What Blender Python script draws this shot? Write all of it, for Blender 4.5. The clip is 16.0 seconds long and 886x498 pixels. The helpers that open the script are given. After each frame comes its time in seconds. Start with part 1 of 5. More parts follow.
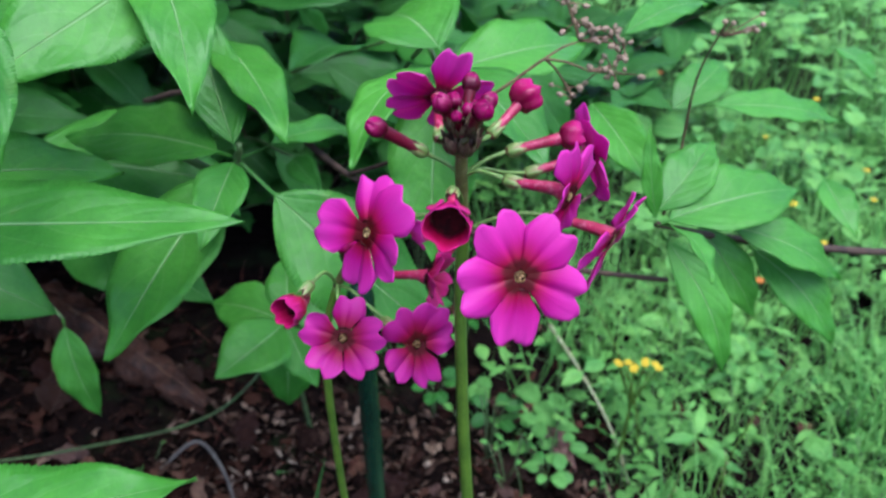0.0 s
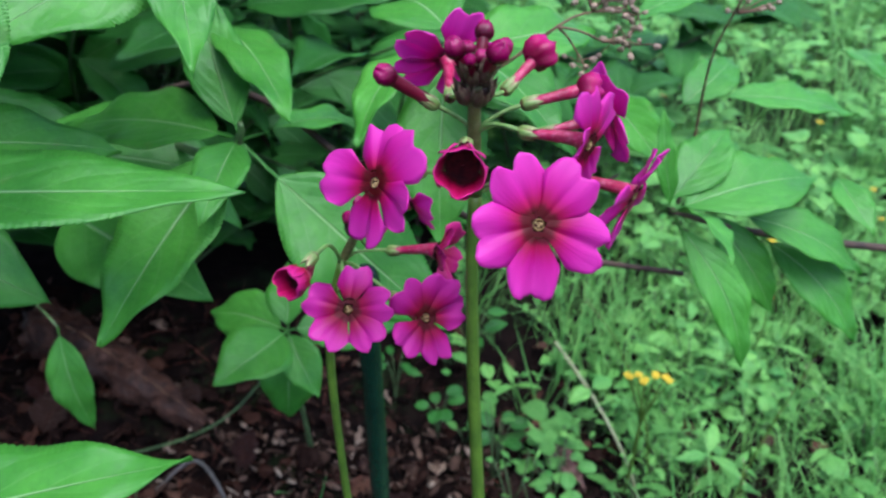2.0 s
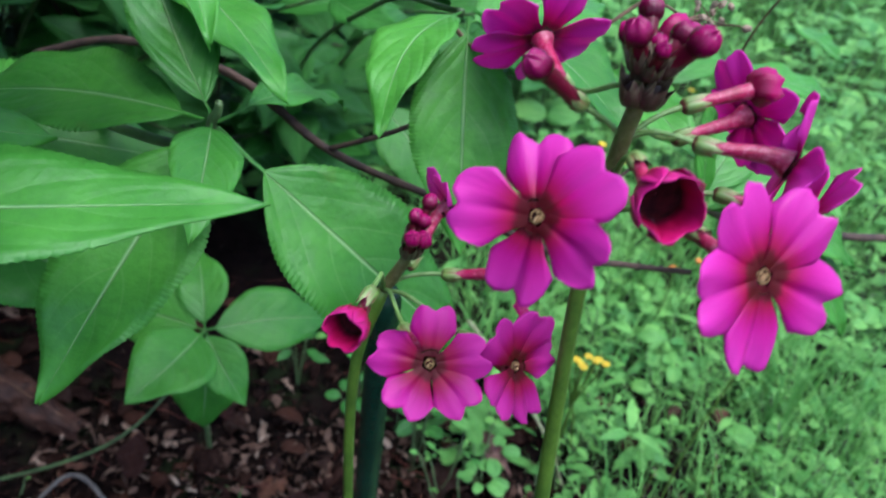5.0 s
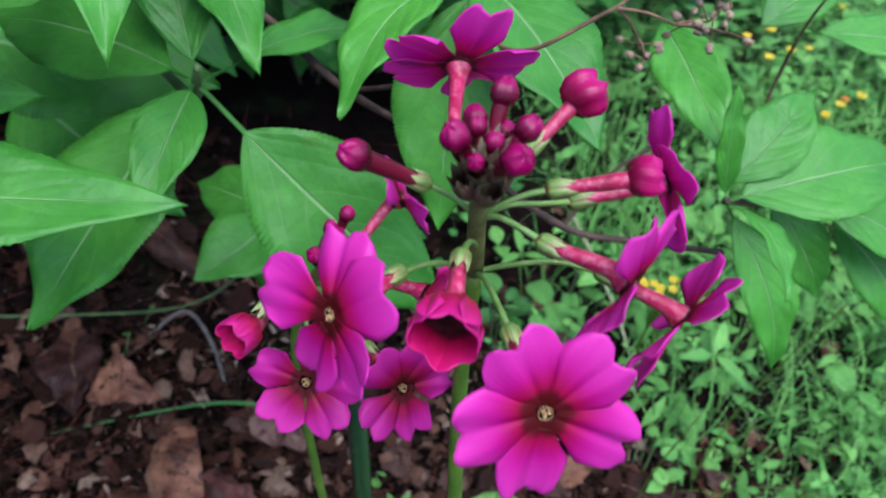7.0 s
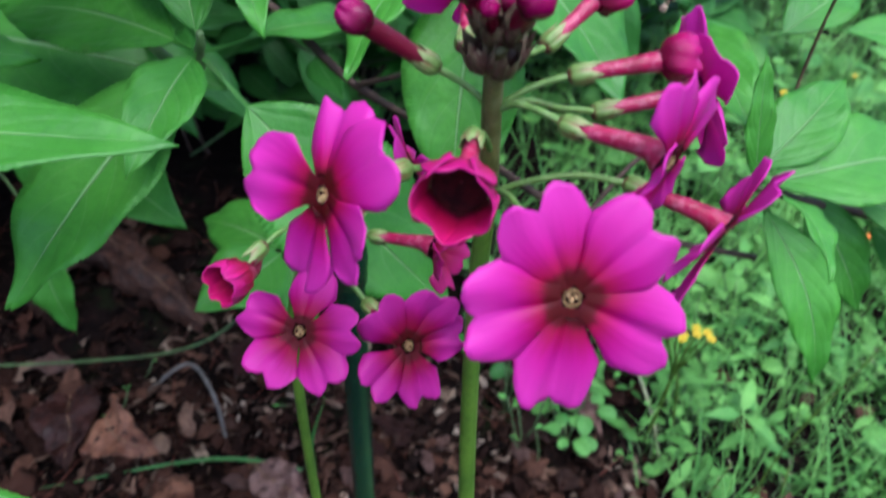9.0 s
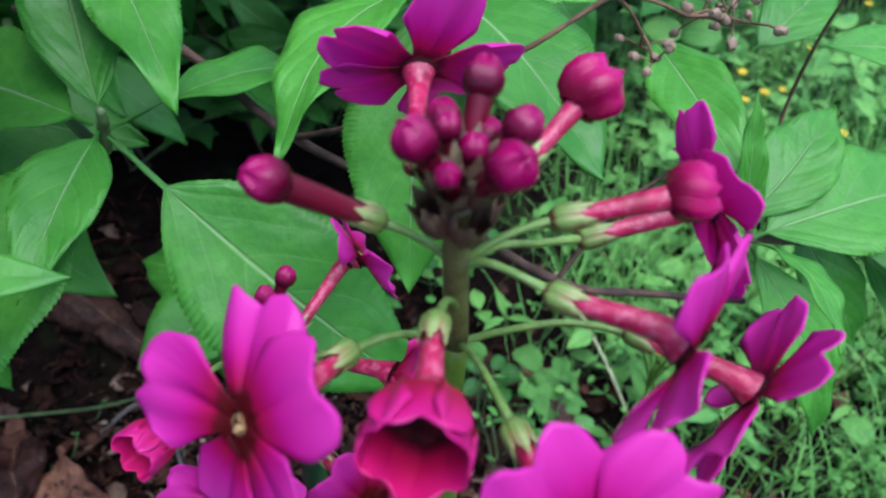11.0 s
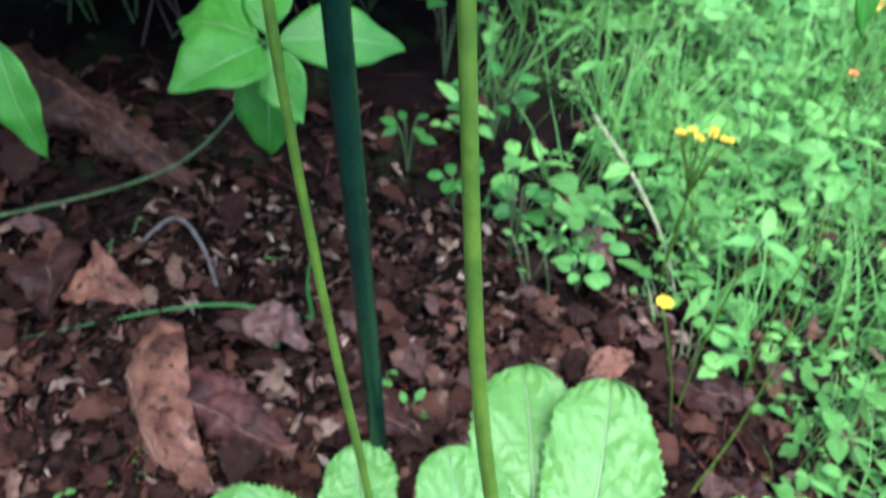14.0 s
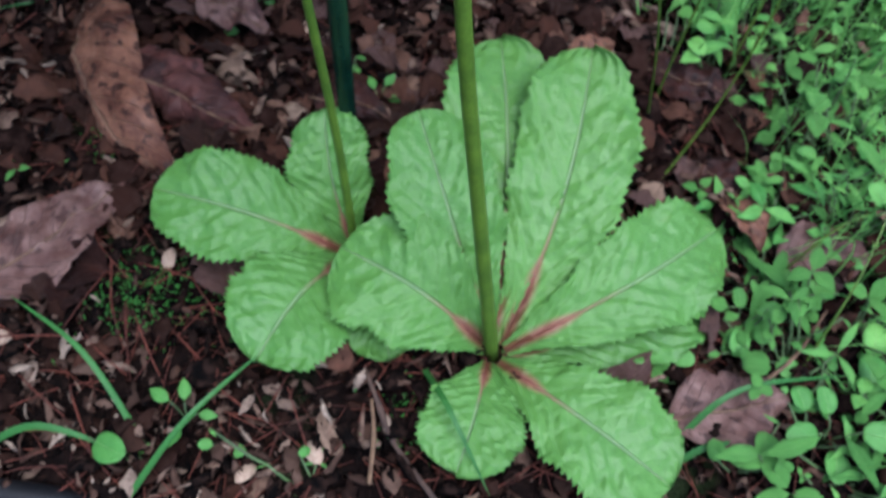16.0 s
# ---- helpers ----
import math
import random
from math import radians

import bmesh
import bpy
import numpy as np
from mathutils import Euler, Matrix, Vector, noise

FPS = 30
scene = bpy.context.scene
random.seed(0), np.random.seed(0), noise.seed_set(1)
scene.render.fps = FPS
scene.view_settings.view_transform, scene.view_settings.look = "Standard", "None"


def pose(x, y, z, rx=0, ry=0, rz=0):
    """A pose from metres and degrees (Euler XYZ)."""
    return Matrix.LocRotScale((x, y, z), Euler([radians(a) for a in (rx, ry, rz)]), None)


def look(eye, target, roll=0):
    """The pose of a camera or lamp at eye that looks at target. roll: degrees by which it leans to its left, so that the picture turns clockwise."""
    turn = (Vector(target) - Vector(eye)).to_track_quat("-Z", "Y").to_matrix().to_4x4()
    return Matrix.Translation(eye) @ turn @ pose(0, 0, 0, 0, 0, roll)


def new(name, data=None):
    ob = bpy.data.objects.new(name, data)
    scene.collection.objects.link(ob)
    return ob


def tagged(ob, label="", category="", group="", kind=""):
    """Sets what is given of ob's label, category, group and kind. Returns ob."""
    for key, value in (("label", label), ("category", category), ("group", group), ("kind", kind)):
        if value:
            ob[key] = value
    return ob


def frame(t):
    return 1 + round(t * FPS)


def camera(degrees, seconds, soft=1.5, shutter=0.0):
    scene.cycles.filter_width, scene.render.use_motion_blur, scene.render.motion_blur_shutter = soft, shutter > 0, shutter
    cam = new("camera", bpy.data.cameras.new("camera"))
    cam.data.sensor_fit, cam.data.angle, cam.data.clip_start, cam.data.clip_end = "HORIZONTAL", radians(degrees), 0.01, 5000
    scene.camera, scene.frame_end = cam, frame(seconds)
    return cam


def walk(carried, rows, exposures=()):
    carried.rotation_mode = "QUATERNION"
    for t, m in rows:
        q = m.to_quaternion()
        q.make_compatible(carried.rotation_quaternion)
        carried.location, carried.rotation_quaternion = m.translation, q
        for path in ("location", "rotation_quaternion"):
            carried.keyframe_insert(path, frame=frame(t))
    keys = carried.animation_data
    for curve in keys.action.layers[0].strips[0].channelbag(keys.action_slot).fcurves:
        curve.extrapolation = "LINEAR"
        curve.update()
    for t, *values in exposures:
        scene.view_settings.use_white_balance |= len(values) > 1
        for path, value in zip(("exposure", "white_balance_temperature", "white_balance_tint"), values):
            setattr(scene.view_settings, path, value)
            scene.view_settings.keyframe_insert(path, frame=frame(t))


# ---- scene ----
cam = camera(59.0, 16.0, soft=2.1, shutter=0.7)
cam.data.dof.use_dof, cam.data.dof.focus_distance, cam.data.dof.aperture_fstop = True, 0.145, 33.0
PATH = [
    (0, (0.03550, 0.02831, 0.45711), (-0.03367, 1.64714, -0.71532), 2.056),
    (0.5, (0.03506, 0.02279, 0.44998), (-0.03372, 1.66094, -0.69533), 1.973),
    (1, (0.03584, 0.02298, 0.44348), (-0.02545, 1.68147, -0.67261), 2.017),
    (1.5, (0.03688, 0.02355, 0.43924), (-0.02956, 1.68775, -0.66802), 1.405),
    (2, (0.03376, 0.02608, 0.43709), (-0.04299, 1.69966, -0.65527), 1.885),
    (2.5, (0.02148, 0.03292, 0.43367), (0.02336, 1.70686, -0.66083), 4.244),
    (3, (0.00578, 0.04549, 0.41550), (0.12999, 1.72315, -0.66618), 5.368),
    (3.5, (-0.01023, 0.05574, 0.41066), (0.25142, 1.71991, -0.66733), 7.457),
    (4, (-0.02356, 0.06218, 0.40999), (0.33662, 1.71552, -0.65618), 8.876),
    (4.2, (-0.02578, 0.06349, 0.40928), (0.35742, 1.71450, -0.65247), 9.326),
    (6.3, (0.01692, 0.08577, 0.46257), (0.10209, 1.47287, -0.97573), 8.568),
    (6.5, (0.02417, 0.08741, 0.46544), (0.05044, 1.44639, -1.00169), 7.712),
    (7, (0.03200, 0.09870, 0.45595), (-0.03463, 1.40094, -1.06055), 6.705),
    (7.5, (0.03470, 0.10470, 0.45997), (-0.09799, 1.38750, -1.06869), 4.877),
    (8, (0.04011, 0.10677, 0.45647), (-0.11809, 1.47411, -0.99451), 4.213),
    (8.5, (0.03894, 0.10677, 0.44966), (-0.10245, 1.50028, -0.97797), 3.815),
    (9, (0.03647, 0.08815, 0.42548), (-0.10280, 1.55664, -0.92513), 5.244),
    (9.2, (0.03583, 0.09349, 0.42742), (-0.08377, 1.59902, -0.88373), 5.495),
    (11.5, (0.03210, 0.12333, 0.42669), (0.02260, 1.54760, -0.97736), 5.040),
    (12, (0.03686, 0.10958, 0.40765), (0.05082, 1.57723, -0.95095), 5.753),
    (12.5, (0.04597, 0.09090, 0.39149), (0.02615, 1.60446, -0.91570), 5.361),
    (13, (0.04652, 0.07488, 0.38232), (-0.01950, 1.60994, -0.89801), 4.017),
    (13.5, (0.04438, 0.05845, 0.36054), (-0.06927, 1.55561, -0.96066), 3.334),
    (14, (0.04694, 0.05321, 0.34575), (-0.08563, 1.47487, -1.05471), 3.014),
    (14.5, (0.04877, 0.04416, 0.33036), (-0.02976, 1.38075, -1.15536), 5.311),
    (15, (0.05050, 0.03779, 0.31664), (0.01643, 1.25439, -1.27040), 7.125),
    (15.5, (0.04954, 0.03038, 0.30380), (0.05783, 1.12161, -1.37226), 8.295),
    (16, (0.04966, 0.02630, 0.30106), (0.07101, 1.03028, -1.42855), 8.544),
]
LIGHTING = [(0, 1.30, 5420, 11), (4, 1.30, 5420, 11), (6.5, 1.22, 5420, 11), (8.5, 1.20, 5420, 11), (9, 1.26, 5420, 11), (12.5, 1.15, 5420, 11), (13, 1.62, 5420, 11), (13.5, 2.05, 5340, 11), (14, 2.05, 5340, 11), (14.5, 1.95, 5340, 11), (15, 1.60, 5340, 11), (15.5, 1.26, 5340, 11), (16, 1.06, 5340, 11)]
walk(cam, [(t, look(eye, target, roll)) for t, eye, target, roll in PATH], LIGHTING)

# ---- world and light: a bright overcast day at the edge of a garden wood ----
world = bpy.data.worlds.new("overcast_sky")
scene.world = world
world.use_nodes = True
sky = world.node_tree.nodes.new("ShaderNodeTexSky")
sky.sky_type, sky.sun_disc = "NISHITA", False
sky.sun_elevation, sky.sun_rotation = radians(74), radians(139)
sky.air_density, sky.dust_density, sky.ozone_density = 1.0, 4.0, 1.0
world.node_tree.nodes["Background"].inputs["Strength"].default_value = 0.15
world.node_tree.links.new(sky.outputs[0], world.node_tree.nodes["Background"].inputs["Color"])
sun = new("sun", bpy.data.lights.new("sun", "SUN"))
sun.data.energy, sun.data.angle, sun.data.color = 1.5, radians(50), (1.0, 0.98, 0.94)
sun.matrix_world = look((0.30, -0.34, 1.6), (0, 0, 0))


# ---- materials ----
class Nodes:
    """A small builder for one material's node tree."""

    def __init__(self, name):
        self.mat = bpy.data.materials.new(name)
        self.mat.use_nodes = True
        self.tree = self.mat.node_tree
        self.bsdf = self.tree.nodes["Principled BSDF"]
        self.out = self.tree.nodes["Material Output"]

    def add(self, kind, inputs=()):
        n = self.tree.nodes.new("ShaderNode" + kind)
        for key, value in dict(inputs).items():
            self.put(n.inputs[key], value)
        return n

    def put(self, socket, value):
        if isinstance(value, bpy.types.NodeSocket):
            self.tree.links.new(value, socket)
        else:
            socket.default_value = value

    def math(self, op, a, b=0.0, c=0.0):
        n = self.add("Math")
        n.operation = op
        for i, v in enumerate((a, b, c)):
            self.put(n.inputs[i], v)
        return n.outputs[0]

    def step(self, x, lo, hi, a=0.0, b=1.0):
        n = self.add("MapRange")
        n.interpolation_type = "SMOOTHSTEP"
        for i, v in enumerate((x, lo, hi, a, b)):
            self.put(n.inputs[i], v)
        return n.outputs[0]

    def mix(self, f, a, b, blend="MIX"):
        n = self.add("Mix")
        n.data_type, n.blend_type = "RGBA", blend
        self.put(n.inputs[0], f)
        for i, v in ((6, a), (7, b)):
            self.put(n.inputs[i], (*v, 1) if isinstance(v, tuple) and len(v) == 3 else v)
        return n.outputs[2]

    def noise(self, scale, detail=4, rough=0.55, vector=None, out=0):
        n = self.add("TexNoise", {"Scale": scale, "Detail": detail, "Roughness": rough})
        self.put(n.inputs["Vector"], vector or self.place())
        return n.outputs[out]

    def place(self):
        return self.add("TexCoord").outputs["Object"]

    def world(self):
        return self.add("NewGeometry").outputs["Position"]

    def uv(self):
        s = self.add("SeparateXYZ", {0: self.add("TexCoord").outputs["UV"]})
        return s.outputs[0], s.outputs[1]

    def chance(self):
        return self.add("ObjectInfo").outputs["Random"]

    def island(self):
        return self.add("NewGeometry").outputs["Random Per Island"]

    def bump(self, height, distance, strength=0.6):
        n = self.add("Bump", {"Strength": strength, "Distance": distance, "Height": height})
        self.put(self.bsdf.inputs["Normal"], n.outputs[0])
        return n.outputs[0]

    def set(self, **values):
        for key, value in values.items():
            key = key.replace("_", " ")
            if isinstance(value, tuple) and len(value) == 3:
                value = (*value, 1)
            self.put(self.bsdf.inputs[key], value)

    def thin(self, colour, share, normal=None):
        """Lets some of the light through, as a leaf or petal does."""
        t = self.add("BsdfTranslucent", {"Color": (*colour, 1) if isinstance(colour, tuple) else colour})
        if normal:
            self.put(t.inputs["Normal"], normal)
        m = self.add("MixShader", {0: share, 1: self.bsdf.outputs[0], 2: t.outputs[0]})
        self.put(self.out.inputs["Surface"], m.outputs[0])
        return self.mat


def leaf_material(name, light, dark, vein, veins, slant, rough, share, pucker, red=None, per_island=False):
    k = Nodes(name)
    u, v = k.uv()
    au = k.math("ABSOLUTE", k.math("MULTIPLY_ADD", u, 2.0, -1.0))
    wide = k.math("MULTIPLY_ADD", v, -0.060, 0.085) if red else k.math("MULTIPLY_ADD", v, -0.045, 0.068)
    rib = k.step(au, 0.004, wide, 1.0, 0.0)
    bent = k.math("MULTIPLY", au, k.math("MULTIPLY_ADD", au, slant * 0.6, slant * 0.5))
    phase = k.math("MULTIPLY", k.math("SUBTRACT", v, bent), float(veins))
    if veins > 1:
        phase = k.math("ADD", phase, k.math("MULTIPLY", k.noise(55, 1), 0.45))
    saw = k.math("ABSOLUTE", k.math("SUBTRACT", k.math("FRACT", phase), 0.5))
    side = k.math("MULTIPLY", k.step(saw, 0.44, 0.5), k.math("MULTIPLY", k.step(au, 0.95, 0.5), k.step(v, 0.92, 0.70)))
    mottled = k.noise(38, 5)
    fine = k.noise(420, 3)
    who = k.island() if per_island else k.chance()
    spread = 0.55 if per_island else 0.36
    base = k.mix(k.math("ADD", 0.55 - spread, k.math("MULTIPLY_ADD", who, spread, k.math("MULTIPLY", k.step(mottled, 0.35, 0.68), 0.18 if red else 0.45))), dark, light)
    base = k.mix(k.math("MULTIPLY", k.step(fine, 0.35, 0.75), 0.22), base, tuple(0.6 * c for c in dark))
    base = k.mix(k.math("MULTIPLY", side, 0.15), base, vein)
    spots = k.step(k.noise(95, 2), 0.71, 0.76)
    base = k.mix(k.math("MULTIPLY", spots, 0.10), base, (0.20, 0.20, 0.05))
    ribcolour = vein
    ribmask = rib
    if red:
        near = k.step(v, 0.18, 0.55, 1.0, 0.0)
        ribcolour = k.mix(k.step(v, 0.05, 0.30, 1.0, 0.0), k.mix(near, vein, (0.42, 0.11, 0.12)), red)
        wedge = k.math("MAXIMUM", 0.055, k.math("MULTIPLY_ADD", v, -2.2, 0.74))
        ribmask = k.math("MAXIMUM", rib, k.math("MULTIPLY", k.step(au, k.math("MULTIPLY", wedge, 0.15), k.math("MULTIPLY", wedge, 1.25), 1.0, 0.0), k.step(v, 0.14, 0.60, 1.0, 0.0)))
    base = k.mix(k.math("MULTIPLY", ribmask, 0.8), base, ribcolour)
    soft = k.math("MULTIPLY", k.step(saw, 0.16, 0.5), k.step(v, 0.95, 0.70))
    height = k.math("ADD", k.math("MULTIPLY", soft, -0.22), k.math("ADD", k.math("MULTIPLY", rib, -1.2), k.math("MULTIPLY", k.noise(pucker, 3), 1.3)))
    if red:
        blisters = k.add("TexVoronoi", {"Scale": 230.0, "Vector": k.place()})
        blisters.feature = "SMOOTH_F1"
        cells = blisters.outputs["Distance"]
        height = k.math("ADD", height, k.math("MULTIPLY", cells, -0.95))
    normal = k.bump(height, 0.0016 if red else 0.0007, 0.65)
    k.set(Base_Color=base, Roughness=k.step(mottled, 0.2, 0.8, rough - 0.06, rough + 0.10), Specular_IOR_Level=0.34)
    return k.thin(k.mix(0.5, base, light), share, normal)


SHRUB_LEAF = leaf_material("shrub_leaf", (0.088, 0.305, 0.030), (0.028, 0.138, 0.015), (0.24, 0.41, 0.16), 7, 0.34, 0.42, 0.28, 200)
PRIMULA_LEAF = leaf_material("primula_leaf", (0.126, 0.280, 0.0520), (0.075, 0.200, 0.0370), (0.233, 0.335, 0.158), 9, 0.30, 0.42, 0.22, 150, red=(0.157, 0.0121, 0.0272))
HERB_LEAF = leaf_material("herb_leaf", (0.212, 0.47, 0.094), (0.060, 0.225, 0.040), (0.25, 0.45, 0.13), 5, 0.5, 0.52, 0.30, 300, per_island=True)
HERB_SINGLE = leaf_material("herb_leaf_near", (0.168, 0.41, 0.080), (0.060, 0.210, 0.038), (0.22, 0.41, 0.12), 5, 0.5, 0.52, 0.30, 300)
# darker leaf; on the shrub's rear sprays its tone stands in for shade
BACK_LEAF = leaf_material("undergrowth_and_shaded_leaf", (0.050, 0.210, 0.022), (0.016, 0.085, 0.011), (0.13, 0.29, 0.09), 8, 0.25, 0.50, 0.30, 260)
SINGLE_BLADE = leaf_material("single_grass_blade", (0.0488, 0.176, 0.0325), (0.0292, 0.117, 0.0215), (0.104, 0.26, 0.0585), 1, 0.0, 0.46, 0.25, 240)
GRASS = leaf_material("grass_blade", (0.245, 0.50, 0.118), (0.080, 0.26, 0.052), (0.20, 0.40, 0.11), 1, 0.0, 0.48, 0.30, 240, per_island=True)


def petal_material(name, body, edge, centre, rough=0.42, spread=0.24, eye=None):
    k = Nodes(name)
    u, v = k.uv()
    au = k.math("ABSOLUTE", k.math("MULTIPLY_ADD", u, 2.0, -1.0))
    stretched = k.add("CombineXYZ", {0: k.math("MULTIPLY", u, 22.0), 1: k.math("MULTIPLY", v, 2.2), 2: k.math("MULTIPLY", k.chance(), 40.0)}).outputs[0]
    streak = k.noise(1.0, 4, 0.6, stretched)
    patch = k.noise(240, 4)
    colour = k.mix(k.step(v, 0.35, 0.95), body, edge)
    colour = k.mix(k.math("MULTIPLY", k.step(streak, 0.45, 0.75), 0.16), colour, tuple(0.62 * c for c in body))
    colour = k.mix(k.math("MULTIPLY", k.step(patch, 0.45, 0.8), 0.22), colour, edge)
    colour = k.mix(k.math("MULTIPLY", k.chance(), 0.14), colour, tuple(0.7 * c for c in body))
    reach = k.math("MULTIPLY_ADD", streak, spread, spread * 0.6)
    colour = k.mix(k.step(v, k.math("MULTIPLY", reach, 0.45), k.math("ADD", reach, 0.20), 1.0, 0.0), colour, centre)
    if eye:
        ragged = k.math("MULTIPLY_ADD", streak, 0.22, 0.02)
        colour = k.mix(k.step(v, ragged, k.math("ADD", ragged, 0.10), 1.0, 0.0), colour, eye)
    groove = k.math("MULTIPLY", k.step(au, 0.0, 0.14, 1.0, 0.0), k.step(v, 0.9, 0.4))
    normal = k.bump(k.math("ADD", k.math("MULTIPLY", streak, 0.5), k.math("MULTIPLY", groove, -0.25)), 0.0004, 0.4)
    k.set(Base_Color=colour, Roughness=rough, Specular_IOR_Level=0.30)
    return k.thin(k.mix(0.6, colour, edge), 0.55 if eye else 0.25, normal)


PETAL = petal_material("magenta_petal", (0.58, 0.0045, 0.300), (0.71, 0.046, 0.460), (0.39, 0.001, 0.055), spread=0.34, eye=(0.095, 0.003, 0.004))
PETAL_DEEP = petal_material("deep_magenta_petal", (0.50, 0.0035, 0.235), (0.66, 0.036, 0.400), (0.33, 0.001, 0.045), spread=0.42, eye=(0.095, 0.003, 0.004))
CUP_INNER = petal_material("crimson_petal_inside", (0.33, 0.0015, 0.045), (0.50, 0.006, 0.130), (0.050, 0.001, 0.006), spread=0.15)
CUP_PETAL = petal_material("crimson_petal", (0.38, 0.004, 0.080), (0.48, 0.010, 0.175), (0.30, 0.006, 0.040))
BUD_SKIN = petal_material("bud_petal", (0.22, 0.001, 0.058), (0.32, 0.002, 0.105), (0.06, 0.001, 0.012), 0.18, 0.42)
OPENING = petal_material("opening_bud_petal", (0.36, 0.002, 0.095), (0.47, 0.006, 0.180), (0.16, 0.002, 0.030), 0.24)
BUD_NECK = petal_material("bud_neck", (0.13, 0.004, 0.020), (0.09, 0.003, 0.014), (0.17, 0.02, 0.035), 0.30)


def calyx_material(name, base, body, tooth, ribs):
    """Dark at the foot, pale between, with mealy white on the teeth and darker ribs."""
    k = Nodes(name)
    u, v = k.uv()
    grain = k.noise(700, 4)
    colour = k.mix(k.step(k.math("MULTIPLY_ADD", grain, 0.3, v), 0.30, 0.55), base, body)
    colour = k.mix(k.math("MULTIPLY", k.step(v, 0.55, 0.95), k.step(grain, 0.3, 0.6)), colour, tooth)
    between = k.step(k.math("ABSOLUTE", k.math("SUBTRACT", u, 0.5)), 0.06, 0.22, 1.0, 0.0)
    colour = k.mix(k.math("MULTIPLY", between, k.step(v, 0.35, 0.85, 0.05, 0.55)), colour, ribs)
    k.bump(k.math("ADD", grain, k.math("MULTIPLY", between, -0.8)), 0.0002, 0.6)
    k.set(Base_Color=colour, Roughness=0.45, Specular_IOR_Level=0.4)
    return k.mat


def plain_material(name, light, dark, scale, rough, relief=0.0003, spec=0.4, island=False, whiten=None, dust=0.7):
    k = Nodes(name)
    big, small = k.noise(scale, 5), k.noise(scale * 9, 3)
    colour = k.mix(k.step(big, 0.3, 0.7), dark, light)
    colour = k.mix(k.math("MULTIPLY", k.step(small, 0.4, 0.75), 0.35), colour, tuple(0.5 * c for c in dark))
    if island:
        colour = k.mix(k.math("MULTIPLY", k.island(), 0.5), colour, tuple(0.45 * c for c in dark))
    if whiten:
        colour = k.mix(k.math("MULTIPLY", k.step(k.noise(scale * 3, 4), 0.42, 0.78), dust), colour, whiten)
    k.bump(k.math("ADD", small, k.math("MULTIPLY", big, 0.5)), relief, 0.7)
    k.set(Base_Color=colour, Roughness=rough, Specular_IOR_Level=spec)
    return k.mat


TUBE = plain_material("corolla_tube", (0.36, 0.008, 0.070), (0.20, 0.003, 0.028), 300, 0.28, 0.0002, whiten=(0.52, 0.18, 0.25), dust=0.55)
CALYX = calyx_material("calyx", (0.085, 0.012, 0.014), (0.115, 0.195, 0.042), (0.26, 0.31, 0.12), (0.20, 0.016, 0.030))
DARK_CALYX = calyx_material("dark_calyx", (0.045, 0.022, 0.014), (0.040, 0.018, 0.012), (0.13, 0.10, 0.06), (0.040, 0.006, 0.009))
STEM = plain_material("flower_stem", (0.092, 0.160, 0.016), (0.052, 0.102, 0.011), 90, 0.42, 0.0002)
STEM_TOP = plain_material("upper_stem", (0.125, 0.135, 0.036), (0.070, 0.058, 0.018), 160, 0.45, 0.0002, whiten=(0.24, 0.25, 0.12), dust=0.4)
PEDICEL = plain_material("pedicel", (0.143, 0.26, 0.0553), (0.0845, 0.163, 0.0312), 250, 0.45, 0.0002, whiten=(0.26, 0.325, 0.156), dust=0.35)
SHRUB_STEM = plain_material("shrub_stem", (0.104, 0.176, 0.0585), (0.0455, 0.078, 0.026), 120, 0.5, 0.0003)
BARK = plain_material("twig_bark", (0.0845, 0.0488, 0.0325), (0.0292, 0.0169, 0.0123), 150, 0.8, 0.0006)
DRY_STEM = plain_material("dry_twig", (0.163, 0.0975, 0.052), (0.0813, 0.0429, 0.0234), 200, 0.75, 0.0003)
CAPSULE = plain_material("seed_capsule", (0.403, 0.293, 0.208), (0.26, 0.169, 0.111), 500, 0.7, 0.0003)
STAKE = plain_material("green_plastic", (0.0062, 0.026, 0.0155), (0.0032, 0.0143, 0.0090), 60, 0.26, 0.0002, spec=0.3)
THROAT_RIM = plain_material("throat_rim", (0.30, 0.17, 0.07), (0.14, 0.06, 0.02), 900, 0.7)
ANTHER = plain_material("anther", (0.62, 0.44, 0.20), (0.34, 0.18, 0.08), 900, 0.7)
EYE = plain_material("flower_eye", (0.0553, 0.0026, 0.0052), (0.0143, 0.00065, 0.00195), 900, 0.7, spec=0.15)
YELLOW = plain_material("yellow_petal", (0.552, 0.429, 0.0078), (0.468, 0.325, 0.0065), 300, 0.5)
ORANGE = plain_material("orange_petal", (0.488, 0.169, 0.013), (0.358, 0.0975, 0.0065), 300, 0.5)
STRAW = plain_material("dry_stalk", (0.299, 0.325, 0.182), (0.195, 0.208, 0.0975), 120, 0.6)
NEEDLE = plain_material("dry_needle", (0.150, 0.034, 0.016), (0.055, 0.012, 0.006), 200, 0.8, island=True)
RUBBER = plain_material("black_rubber", (0.007, 0.007, 0.008), (0.003, 0.003, 0.004), 80, 0.55, 0.0002, spec=0.25)
ROOT = plain_material("grey_root", (0.143, 0.13, 0.114), (0.065, 0.0553, 0.0488), 150, 0.8)


